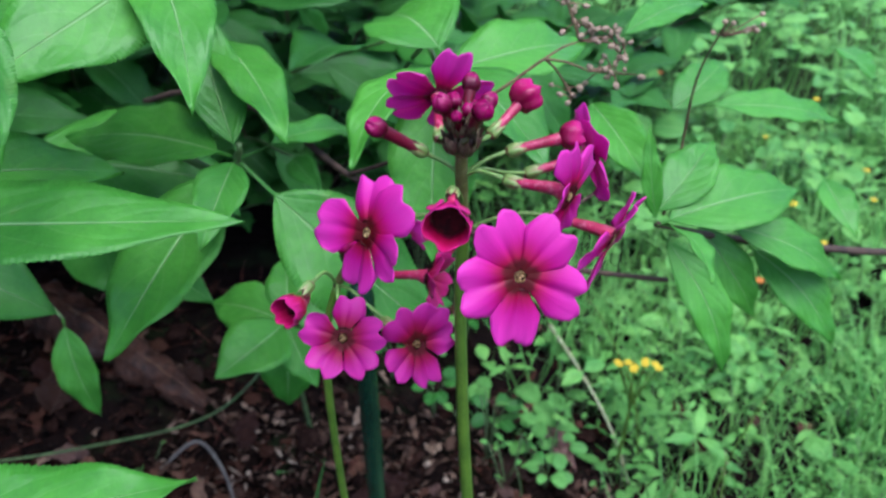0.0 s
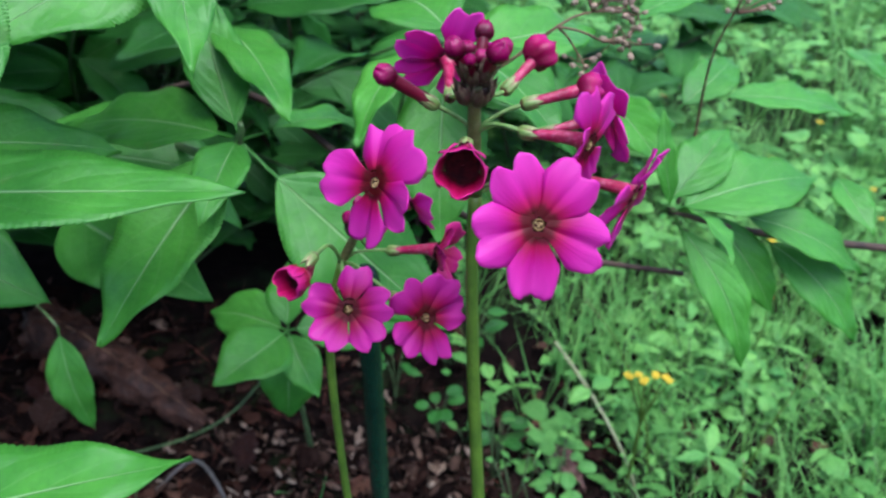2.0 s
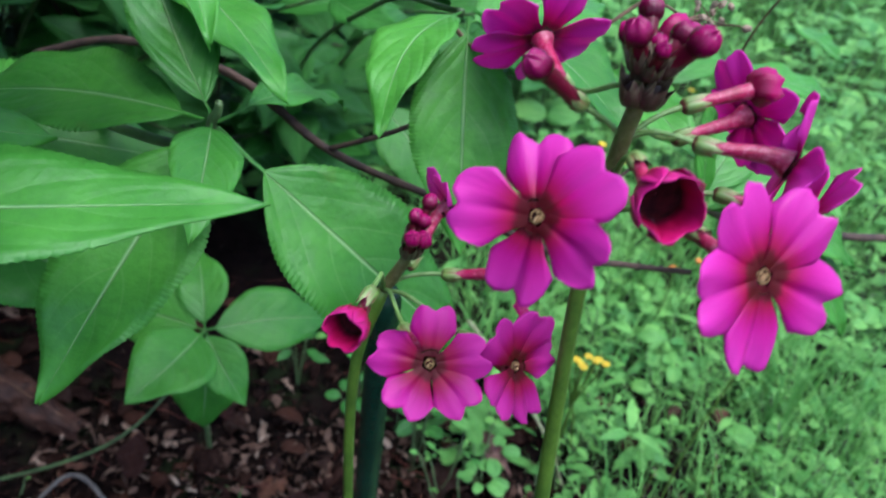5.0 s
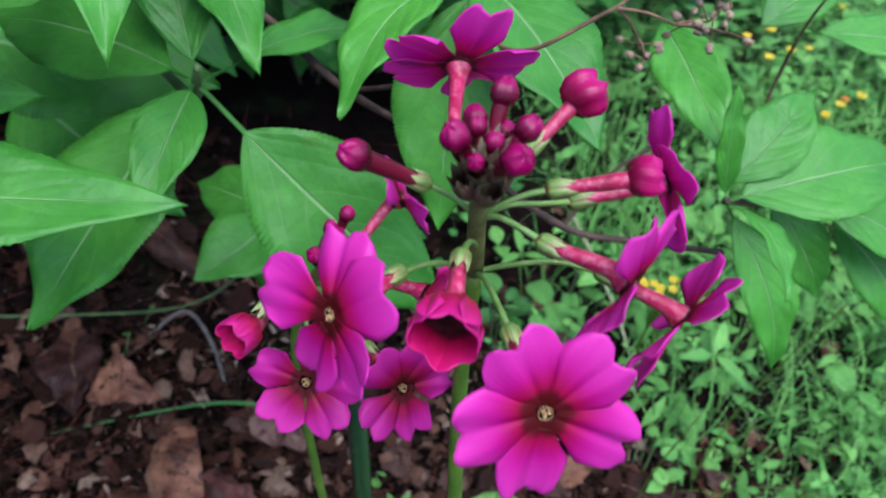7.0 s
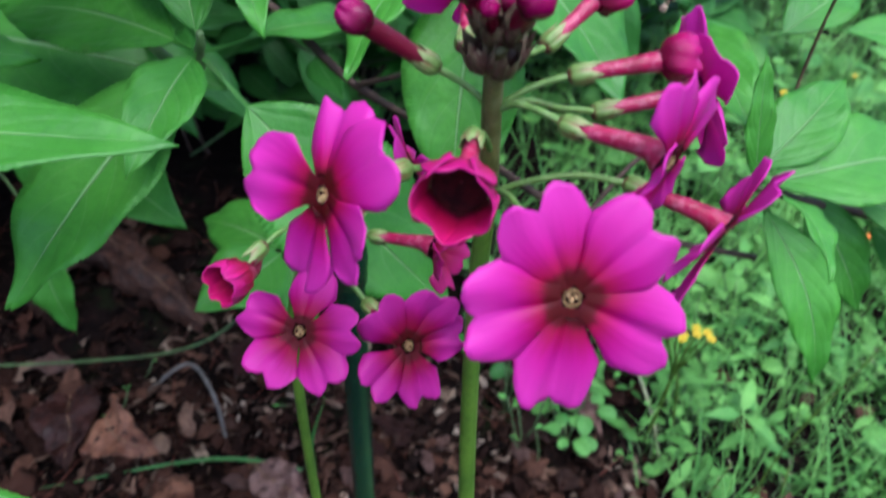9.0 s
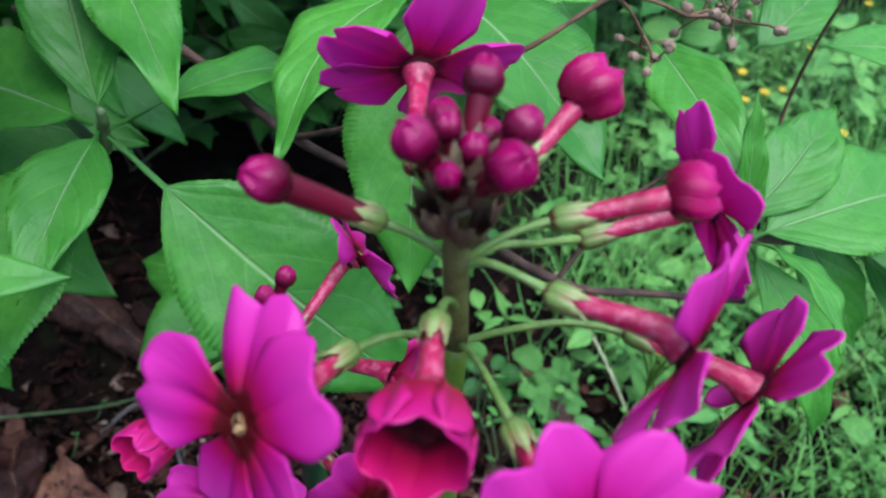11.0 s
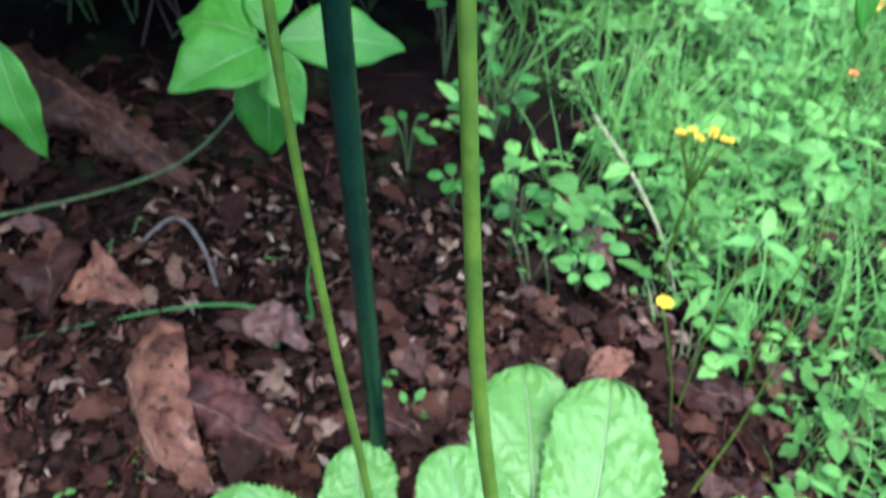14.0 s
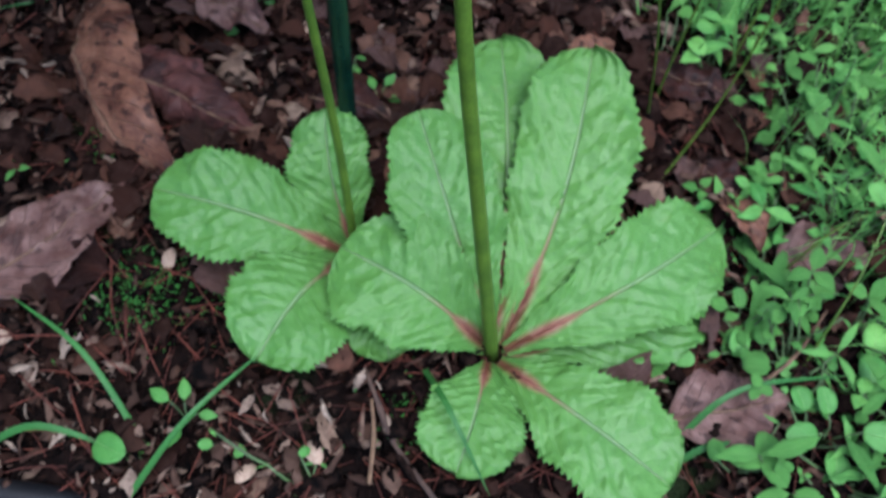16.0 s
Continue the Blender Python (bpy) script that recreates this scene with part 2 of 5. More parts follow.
def dead_leaf_material(name, light, dark, vein, blotch=0.7):
    k = Nodes(name)
    u, v = k.uv()
    au = k.math("ABSOLUTE", k.math("MULTIPLY_ADD", u, 2.0, -1.0))
    rib = k.step(au, 0.01, 0.05, 1.0, 0.0)
    phase = k.math("MULTIPLY", k.math("SUBTRACT", v, k.math("MULTIPLY", au, 0.25)), 9.0)
    side = k.step(k.math("ABSOLUTE", k.math("SUBTRACT", k.math("FRACT", phase), 0.5)), 0.42, 0.5)
    colour = k.mix(k.step(k.noise(60, 6, 0.65), 0.35, 0.68), dark, light)
    colour = k.mix(k.math("MULTIPLY", k.step(k.noise(170, 3), 0.56, 0.63), blotch), colour, tuple(0.28 * c for c in dark))
    colour = k.mix(k.math("MULTIPLY", k.chance(), 0.3), colour, tuple(0.6 * c for c in dark))
    colour = k.mix(k.math("MULTIPLY", k.math("MAXIMUM", rib, k.math("MULTIPLY", side, 0.5)), 0.5), colour, vein)
    k.bump(k.math("ADD", k.noise(300, 4), k.math("MULTIPLY", k.math("MAXIMUM", rib, side), 0.7)), 0.0014, 0.8)
    k.set(Base_Color=colour, Roughness=k.step(k.noise(110, 3), 0.35, 0.65, 0.42, 0.75), Specular_IOR_Level=0.20)
    return k.mat


DEAD_TAN = dead_leaf_material("dead_leaf_tan", (0.215, 0.100, 0.058), (0.066, 0.022, 0.012), (0.24, 0.145, 0.095), 0.95)
DEAD_RED = dead_leaf_material("dead_leaf_red", (0.04, 0.0112, 0.0072), (0.016, 0.0048, 0.0032), (0.08, 0.0336, 0.02))
DEAD_MAROON = dead_leaf_material("dead_leaf_maroon", (0.085, 0.030, 0.023), (0.030, 0.010, 0.008), (0.17, 0.085, 0.06))
DEAD_BARK = dead_leaf_material("dead_leaf_brown", (0.062, 0.027, 0.0165), (0.016, 0.0062, 0.0042), (0.080, 0.040, 0.025))
DEAD_GREY = dead_leaf_material("dead_leaf_grey", (0.185, 0.112, 0.092), (0.072, 0.032, 0.025), (0.212, 0.140, 0.112))


def litter_material(name, tones):
    k = Nodes(name)
    ramp = k.add("ValToRGB", {0: k.island()})
    ramp.color_ramp.elements[0].color = (*tones[0][1], 1)
    ramp.color_ramp.elements[1].color = (*tones[-1][1], 1)
    for pos, c in tones[1:-1]:
        e = ramp.color_ramp.elements.new(pos)
        e.color = (*c, 1)
    colour = k.mix(k.math("MULTIPLY", k.step(k.noise(220, 5), 0.4, 0.7), 0.6), ramp.outputs[0], (0.030, 0.016, 0.012))
    k.bump(k.noise(350, 4), 0.0006, 0.8)
    k.set(Base_Color=colour, Roughness=0.9, Specular_IOR_Level=0.05)
    return k.mat


# lower tones near black: deep shade among the chips is put into their colour
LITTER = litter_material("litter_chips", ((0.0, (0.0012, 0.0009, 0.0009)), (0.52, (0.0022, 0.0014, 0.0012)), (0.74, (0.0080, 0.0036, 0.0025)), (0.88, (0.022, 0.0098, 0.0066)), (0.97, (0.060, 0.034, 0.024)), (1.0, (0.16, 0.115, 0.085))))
SCRAPS = litter_material("leaf_scraps", ((0.0, (0.005, 0.0022, 0.0017)), (0.40, (0.016, 0.0066, 0.0046)), (0.68, (0.045, 0.019, 0.012)), (0.87, (0.090, 0.044, 0.029)), (0.96, (0.14, 0.085, 0.058)), (1.0, (0.22, 0.16, 0.115))))


FLECKS = litter_material("straw_flecks", ((0.0, (0.030, 0.017, 0.012)), (0.45, (0.080, 0.048, 0.034)), (0.80, (0.15, 0.098, 0.070)), (1.0, (0.32, 0.25, 0.19))))


def soil_material():
    k = Nodes("soil")
    p = k.world()
    a, b, c = k.noise(14, 6, 0.6, p), k.noise(90, 6, 0.65, p), k.noise(420, 4, 0.6, p)
    # soil tones darkened to include the shade under the plants
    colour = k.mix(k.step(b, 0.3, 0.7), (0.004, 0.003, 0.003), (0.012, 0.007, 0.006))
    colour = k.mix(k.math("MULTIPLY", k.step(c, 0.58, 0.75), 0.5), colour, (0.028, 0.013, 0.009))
    colour = k.mix(k.math("MULTIPLY", k.step(a, 0.50, 0.66), 0.5), colour, (0.020, 0.036, 0.012))
    xyz = k.add("SeparateXYZ", {0: p})
    away = k.math("MAXIMUM", k.step(xyz.outputs[1], 1.0, 1.8), k.math("MAXIMUM", k.step(xyz.outputs[0], 0.60, 1.2), k.math("MAXIMUM", k.step(k.math("MULTIPLY", xyz.outputs[1], -1.0), 0.6, 1.6), k.step(k.math("MULTIPLY", xyz.outputs[0], -1.0), 1.5, 2.4))))
    turf = k.mix(k.step(k.noise(5, 5, 0.6, p), 0.35, 0.65), (0.045, 0.12, 0.024), (0.10, 0.23, 0.045))
    colour = k.mix(k.math("MULTIPLY", away, k.step(b, 0.30, 0.50)), colour, turf)
    k.bump(k.math("ADD", b, k.math("MULTIPLY", c, 0.6)), 0.006, 0.9)
    k.set(Base_Color=colour, Roughness=0.95, Specular_IOR_Level=0.03)
    return k.mat


SOIL = soil_material()

# ---- building helpers ----
PLACED = {}
rng = random.Random(7)


def vec(*a):
    return Vector(a)


def own(ob, parent, m):
    """Sets ob at the world pose m, under parent."""
    PLACED[ob] = m.copy()
    if parent is not None:
        ob.parent = parent
        ob.matrix_parent_inverse = PLACED[parent].inverted()
    ob.matrix_basis = m
    return ob


def thing(name, at, label, category, group="", kind=""):
    return tagged(own(new(name), None, Matrix.Translation(at)), label, category, group, kind)


def mesh(name, verts, faces, material, uvs=None, smooth=True):
    me = bpy.data.meshes.new(name)
    me.from_pydata([tuple(v) for v in verts], [], faces)
    if uvs is not None:
        layer = me.uv_layers.new(name="UVMap")
        loops = np.empty(len(me.loops), dtype=np.int32)
        me.loops.foreach_get("vertex_index", loops)
        layer.data.foreach_set("uv", np.asarray(uvs, dtype=np.float32)[loops].ravel())
    me.materials.append(material)
    me.polygons.foreach_set("use_smooth", [smooth] * len(me.polygons))
    me.update()
    return me


def part(name, me, parent, m=None, label=""):
    return tagged(own(new(name, me), parent, m or Matrix()), label)


def spline(points, n):
    """n + 1 points of a smooth curve through the given ones."""
    p = [Vector(q) for q in points]
    p = [p[0] * 2 - p[1]] + p + [p[-1] * 2 - p[-2]]
    out = []
    spans = len(p) - 3
    for i in range(n + 1):
        s = i / n * spans
        j = min(int(s), spans - 1)
        t = s - j
        a, b, c, d = p[j : j + 4]
        out.append(0.5 * (2 * b + (c - a) * t + (2 * a - 5 * b + 4 * c - d) * t * t + (3 * b - a - 3 * c + d) * t**3))
    return out


def tube_data(points, radii, n=16, sides=10, lumps=0.0, seed=0, smoothed=True):
    """A round bar along a curve; radii are spread evenly along it."""
    pts = spline(points, n) if smoothed else [Vector(q) for q in points]
    n = len(pts) - 1
    r = random.Random(seed)
    side = Vector((1, 0, 0)) if abs((pts[1] - pts[0]).normalized().x) < 0.8 else Vector((0, 1, 0))
    verts, faces, uvs = [], [], []
    for i, q in enumerate(pts):
        ahead = (pts[min(i + 1, n)] - pts[max(i - 1, 0)]).normalized()
        side = (side - ahead * side.dot(ahead)).normalized()
        other = ahead.cross(side)
        s = i / n * (len(radii) - 1)
        j = min(int(s), len(radii) - 2)
        rad = radii[j] + (radii[j + 1] - radii[j]) * (s - j)
        rad *= 1 + lumps * (r.random() - 0.5)
        for a in range(sides):
            w = 2 * math.pi * a / sides
            verts.append(q + side * (rad * math.cos(w)) + other * (rad * math.sin(w)))
            uvs.append((a / sides, i / n))
    for i in range(n):
        for a in range(sides):
            b = (a + 1) % sides
            faces.append((i * sides + a, i * sides + b, (i + 1) * sides + b, (i + 1) * sides + a))
    faces.append(tuple(range(sides - 1, -1, -1)))
    faces.append(tuple(n * sides + a for a in range(sides)))
    return verts, faces, uvs


def tube(name, points, radii, material, parent, label="", **kw):
    v, f, u = tube_data(points, radii, **kw)
    return part(name, mesh(name, v, f, material, u), parent, label=label)


def frame_of(base, along, hint):
    """A pose at base with y along the leaf and z towards hint."""
    y = Vector(along).normalized()
    z = Vector(hint)
    z = (z - y * z.dot(y)).normalized()
    x = y.cross(z)
    m = Matrix((x, y, z)).transposed().to_4x4()
    m.translation = base
    return m


def ovate(v, stalk=0.07):
    """A drawn-out, pointed leaf on a short stalk: half-width by the way along."""
    if v < stalk:
        return 0.035
    s = (v - stalk) / (1 - stalk)
    return 0.035 * (1 - s) + max(0.0, math.sin(math.pi * s**0.78)) ** 1.02


def stalked(v):
    return ovate(v, 0.17)


def spatulate(v):
    """A rounded primula leaf that narrows into a winged stalk."""
    body = 0.13 + 0.87 * math.sin(math.pi / 2 * min(1.0, v / 0.68)) ** 1.25
    tip = max(0.0, (v - 0.66) / 0.34)
    return body * math.sqrt(max(0.0, 1 - tip**2.6))


def rounded(v):
    return math.sqrt(max(0.0, 1 - (2 * (0.03 + 0.97 * v) - 1) ** 2)) * (1 - 0.12 * v)


def leaf_data(length, width, shape=ovate, nv=180, nu=8, teeth=60, bite=0.085, arch=0.08, fold=0.16, droop=0.0, wave=0.02, pucker=0.0, veins=9, slant=0.22, seed=0, thick=0.00028):
    """A leaf with a toothed edge, from the origin along y, its face towards z. Two skins with an edge between."""
    r = random.Random(seed)
    p1, p2, lean = r.uniform(0, 6), r.uniform(0, 6), r.uniform(-0.05, 0.05)
    top, uvs = [], []
    for i in range(nv + 1):
        v = i / nv
        hw = shape(v) * width / 2
        for j in range(nu + 1):
            u = 2 * j / nu - 1
            h = hw
            if pucker:
                h *= 1 + 0.16 * noise.noise(Vector((v * 5.5, 4 if u > 0 else 9, seed + 2)))
            if teeth and abs(u) > 0.99 and 0.06 < v < 0.985:
                saw = (v * teeth + (0.5 if u > 0 else 0)) % 1
                deep = 0.45 + 1.1 * abs(noise.noise(Vector((int(v * teeth + (0.5 if u > 0 else 0)) * 0.73, 3 if u > 0 else 11, seed))))
                h *= 1 + bite * deep * (saw - 0.6)
            x = u * h + lean * length * math.sin(math.pi * v)
            y = v * length + (0.012 * length * abs(u) if shape is ovate else 0)
            z = arch * length * math.sin(math.pi * v * 0.9) - droop * length * v * v
            z += fold * abs(u) * hw
            z += wave * length * (u * u) * math.sin(7 * v * math.pi + p1 + (1.6 if u > 0 else 0)) * (0.3 + 0.7 * v)
            if pucker:
                ph = (v - abs(u) * (0.5 + 0.6 * abs(u)) * slant) * veins
                lump = noise.noise(Vector((u * 3.1 + p1, v * 11 + p2, seed))) + 0.6 * noise.noise(Vector((u * 7.3, v * 24 + p1, seed + 9)))
                z += pucker * min(1.0, 3 * abs(u)) * (0.58 * abs(math.sin(math.pi * (ph + 0.20 * lump))) + 0.40 * lump)
            top.append(Vector((x, y, z)))
            uvs.append((j / nu, v))
    n = len(top)
    verts = top + [q - Vector((0, 0, thick)) for q in top]
    uvs = uvs + uvs
    faces = []
    w = nu + 1
    for i in range(nv):
        for j in range(nu):
            a, b, c, d = i * w + j, i * w + j + 1, (i + 1) * w + j + 1, (i + 1) * w + j
            faces.append((a, b, c, d))
            faces.append((n + d, n + c, n + b, n + a))
    for i in range(nv):
        a, b = i * w, (i + 1) * w
        faces.append((a, b, n + b, n + a))
        faces.append((b + nu, a + nu, n + a + nu, n + b + nu))
    for j in range(nu):
        a, b = j, j + 1
        faces.append((b, a, n + a, n + b))
        a, b = nv * w + j, nv * w + j + 1
        faces.append((a, b, n + b, n + a))
    return verts, faces, uvs


def leaf(parent, base, tip, width, hint, material=None, name="leaf", label="", **kw):
    base, tip = Vector(base), Vector(tip)
    length = (tip - base).length
    v, f, u = leaf_data(length, width, **kw)
    return part(name, mesh(name, v, f, material or SHRUB_LEAF, u), parent, frame_of(base, tip - base, hint), label)


def scattered(name, kinds, poses, material, label, category, smooth=True):
    """Many small pieces of a few shapes, joined: poses are (kind, matrix)."""
    vs, fs, us, count = [], [], [], 0
    ready = [(np.array([tuple(q) for q in v]), f, np.array(u)) for v, f, u in kinds]
    for which, m in poses:
        v, f, u = ready[which]
        a = np.array(m)
        vs.append(v @ a[:3, :3].T + a[:3, 3])
        us.append(u)
        fs.extend(tuple(i + count for i in face) for face in f)
        count += len(v)
    me = mesh(name, np.concatenate(vs), fs, material, np.concatenate(us), smooth)
    return tagged(own(new(name, me), None, Matrix()), label, category, kind="stuff")


# ---- the ground ----
def height(x, y):
    """The lie of the ground: flat by the flowers, a little rough."""
    h = 0.006 * noise.noise(Vector((x * 9, y * 9, 0.3))) + 0.003 * noise.noise(Vector((x * 31, y * 31, 5.1)))
    far = max(0.0, y - 0.55)
    return h - 0.004 + 0.02 * min(far, 2.5) * (0.6 + 0.4 * noise.noise(Vector((x, y, 2.0))))


def ground():
    xs = [-60, -20, -8, -4, -2.4] + [-1.6 + 0.02 * i for i in range(161)] + [2.4, 4, 8, 20, 60]
    ys = [-60, -20, -8, -3, -1, -0.4] + [-0.1 + 0.02 * i for i in range(136)] + [3.2, 4, 6, 10, 20, 60]
    verts = [(x, y, height(x, y) if abs(x) < 3 and -1 < y < 4 else 0.0) for y in ys for x in xs]
    w = len(xs)
    faces = [(j * w + i, j * w + i + 1, (j + 1) * w + i + 1, (j + 1) * w + i) for j in range(len(ys) - 1) for i in range(w - 1)]
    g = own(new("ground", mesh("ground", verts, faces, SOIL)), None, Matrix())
    return tagged(g, "dark brown crumbly soil of a garden bed", "ground", kind="structure")


ground()


# ---- flowers ----
def lathe(profile, sides=14, flute=0.0, lobes=5):
    """A turned form along y from (way, radius) pairs."""
    verts, faces, uvs = [], [], []
    for i, (y, r) in enumerate(profile):
        for a in range(sides):
            w = 2 * math.pi * a / sides
            rr = r * (1 + flute * math.cos(lobes * w))
            verts.append(Vector((rr * math.cos(w), y, rr * math.sin(w))))
            uvs.append((a / sides * lobes % 1.0, i / (len(profile) - 1)))
    for i in range(len(profile) - 1):
        for a in range(sides):
            b = (a + 1) % sides
            faces.append((i * sides + b, i * sides + a, (i + 1) * sides + a, (i + 1) * sides + b))
    return verts, faces, uvs


def petal_data(length, width, notch, cup, twist, seed, foot=0.30):
    """One petal from the origin along y: narrow at the foot, broadening into two rounded lobes with a notch between."""
    r = random.Random(seed)
    nv, nu = 16, 24
    p, q, tilt = r.uniform(0, 6), r.uniform(0, 6), r.uniform(-0.07, 0.07)
    curl = r.uniform(-0.02, 0.10)
    verts, uvs, faces = [], [], []
    for i in range(nv + 1):
        v = i / nv
        hw = width / 2 * (foot + (1 - foot) * math.sin(math.pi / 2 * min(1.0, v / 0.88)) ** 1.5)
        for j in range(nu + 1):
            u = 2 * j / nu - 1
            a = abs(u)
            if a > 0.46:
                reach = 0.54 + 0.46 * math.sqrt(max(0.0, 1 - ((a - 0.46) / 0.54) ** 2))
            else:
                reach = 1 - notch * (1 - a / 0.46) ** 1.5
            reach += tilt * u + 0.012 * math.sin(9 * u + p) + 0.008 * math.sin(21 * u + q)
            y = length * v * (1 + (reach - 1) * v)
            z = cup * length * v * v - 0.034 * length * math.exp(-((u / 0.20) ** 2)) * math.sin(math.pi * min(1, v * 1.05))
            z += 0.020 * length * math.sin(math.pi * a) * v - curl * length * a**3 * v
            z += 0.048 * length * math.sin(4 * u + q) * v * v + 0.012 * length * math.sin(11 * u + p) * v**4 + twist * u * length * v * 0.7
            verts.append(Vector((u * hw, y, z)))
            uvs.append((j / nu, v))
    n, w = len(verts), nu + 1
    verts += [a - Vector((0, 0, 0.00022)) for a in verts]
    uvs += uvs
    for i in range(nv):
        for j in range(nu):
            a, b, c, d = i * w + j, i * w + j + 1, (i + 1) * w + j + 1, (i + 1) * w + j
            faces += [(a, b, c, d), (n + d, n + c, n + b, n + a)]
    rim = [i * w for i in range(nv + 1)] + [nv * w + j for j in range(1, w)] + [i * w + nu for i in range(nv - 1, -1, -1)]
    faces += [(rim[i], rim[i + 1], n + rim[i + 1], n + rim[i]) for i in range(len(rim) - 1)]
    return verts, faces, uvs


def calyx(parent, at, along, size, material):
    """A small ribbed cup of five pointed teeth."""
    prof = [(-0.22, 0.14), (-0.12, 0.34), (0.08, 0.47), (0.40, 0.50), (0.72, 0.46), (1.0, 0.44)]
    v, f, u = lathe([(y * size, r * size) for y, r in prof], 20, 0.04)
    for i in range(20):
        v[100 + i] = v[100 + i] + Vector((0, size * (0.34, 0.0, -0.24, 0.0)[i % 4], 0))
    return part("calyx", mesh("calyx", v, f, material, u), parent, frame_of(at, along, (0.1, 0.2, 1)), "pale green calyx with a dark base")


def pedicel(plant, node, cal, out, sag=0.0, r=0.0005):
    node, cal, out = Vector(node), Vector(cal), Vector(out)
    d = (cal - node).length
    mid = node.lerp(cal, 0.55) + Vector((0, 0, sag))
    end = cal - out.normalized() * 0.25 * d
    return tube("pedicel", [node, node.lerp(mid, 0.5) + Vector((0, 0, sag * 0.5)), mid.lerp(end, 0.4), cal], [r * 1.15, r, r * 0.95, r * 1.2], PEDICEL, plant, n=12, sides=7)


def flower(plant, node, cal, face, n, radius, count=5, lift=6, roll=0.0, seed=1, at=None, wide=0.92, notch=0.15, style="open", sag=0.002, material=None):
    """A stalked flower: stalk, calyx, tube, petals and eye."""
    cal, face, n = Vector(cal), Vector(face), Vector(n).normalized()
    r = random.Random(seed)
    out = (face - cal).normalized()
    pedicel(plant, node, cal, out, sag)
    d = (face - cal).length
    back = face - n * (0.0035 if style == "open" else 1.7 * radius)
    mouth = 0.0024
    v, f, u = tube_data([cal, cal.lerp(back, 0.5), back, face - n * (0.0006 if style == "open" else 1.2 * radius)], [0.0010, 0.0012, 0.0015, mouth], n=14, sides=12)
    f = f[:-1]
    stalk = part("flower", mesh("flower", v, f, TUBE, u), plant, label="magenta flower on a red tube" if style == "open" else "half-open crimson flower cup")
    calyx(stalk, cal - out * 0.0008, out, 0.0033 if d > 0.009 else 0.0030, CALYX)
    m = frame_of(face, Vector((0, 0, 1)) - n * n.z, n) @ Matrix.Rotation(roll, 4, "Z")
    skin = material or PETAL
    if style == "open":
        angles = [radians(a - 90) for a in at] if at else [2 * math.pi * (i + r.uniform(-0.14, 0.14)) / count for i in range(count)]
        for i, w in enumerate(angles):
            ln = radius * r.uniform(0.92, 1.0)
            up = radians(lift + r.uniform(-13, 13))
            pm = m @ Matrix.Rotation(w, 4, "Z") @ Matrix.Translation((0, 0.0013, 0.00016 * (i % 3))) @ Matrix.Rotation(up, 4, "X")
            pv, pf, pu = petal_data(ln, wide * radius * r.uniform(0.90, 1.08), notch * r.choice((0.7, 0.9, 1.0, 1.2)), r.uniform(-0.20, 0.10), r.uniform(-0.16, 0.16), seed * 31 + i)
            part("petal", mesh("petal", pv, pf, skin, pu), stalk, pm)
        ev, ef, eu = lathe([(-0.004, 0.0006), (-0.003, 0.0014), (-0.0008, 0.0017), (-0.0003, 0.0023), (0.0002, 0.0027)], 16, 0.05)
        em = m @ Matrix.Rotation(radians(90), 4, "X")
        part("throat", mesh("throat", ev, ef, EYE, eu), stalk, em, "dark red throat")
        ring = [m @ Vector((0.078 * radius * math.cos(a), 0.078 * radius * math.sin(a), 0.0001 + 0.00012 * math.sin(3 * a + seed))) for a in (2 * math.pi * b / 15 for b in range(16))]
        rv, rf, ru = tube_data(ring, [0.00012, 0.00022, 0.00010, 0.00018, 0.00008], sides=6, lumps=0.3, seed=seed, smoothed=False)
        part("throat_rim", mesh("throat_rim", rv, rf, THROAT_RIM, ru), stalk, label="pale yellowish ring round the throat")
        for i in range(4):
            w = 2 * math.pi * (i + r.uniform(-0.25, 0.25)) / 3
            away = 0.00055 if i < 3 else 0.0
            av, af, au = lathe([(-0.0011, 0.00012), (0.0, 0.00022), (0.0008, 0.00028), (0.0012, 0.00008)], 6)
            part("anther" if i < 3 else "stigma", mesh("anther", av, af, ANTHER, au), stalk, m @ Matrix.Translation((away * math.cos(w), away * math.sin(w), -0.0007)) @ Matrix.Rotation(radians(90 + r.uniform(-22, 22)), 4, "X"))
    else:
        deep = radius * 1.25
        for i in range(count):
            w = 2 * math.pi * (i + r.uniform(-0.05, 0.05)) / count
            pv, pf, pu = petal_data(deep, 2.7 * math.pi * radius / count, 0.12, 0.16, 0.0, seed * 31 + i, 0.75)
            for q in pv:
                q.z += 1.1 * q.x * q.x / radius * 0.35
            pm = m @ Matrix.Translation((0, 0, -deep * 0.86)) @ Matrix.Rotation(w, 4, "Z") @ Matrix.Translation((0, radius * 0.60 + 0.00012 * (i % 2), 0)) @ Matrix.Rotation(radians(70), 4, "X")
            cup = mesh("petal", pv, pf, CUP_PETAL, pu)
            cup.materials.append(CUP_INNER)
            for poly in list(cup.polygons)[0 : 2 * 16 * 24 : 2]:
                poly.material_index = 1
            part("petal", cup, stalk, pm)
        ev, ef, eu = lathe([(-deep * 0.95, 0.0001), (-deep * 0.91, radius * 0.45), (-deep * 0.84, radius * 0.60), (-deep * 0.76, radius * 0.66)], 20)
        part("throat", mesh("throat", ev, ef, EYE, eu), stalk, m @ Matrix.Rotation(radians(90), 4, "X"), "dark red throat")
    return stalk


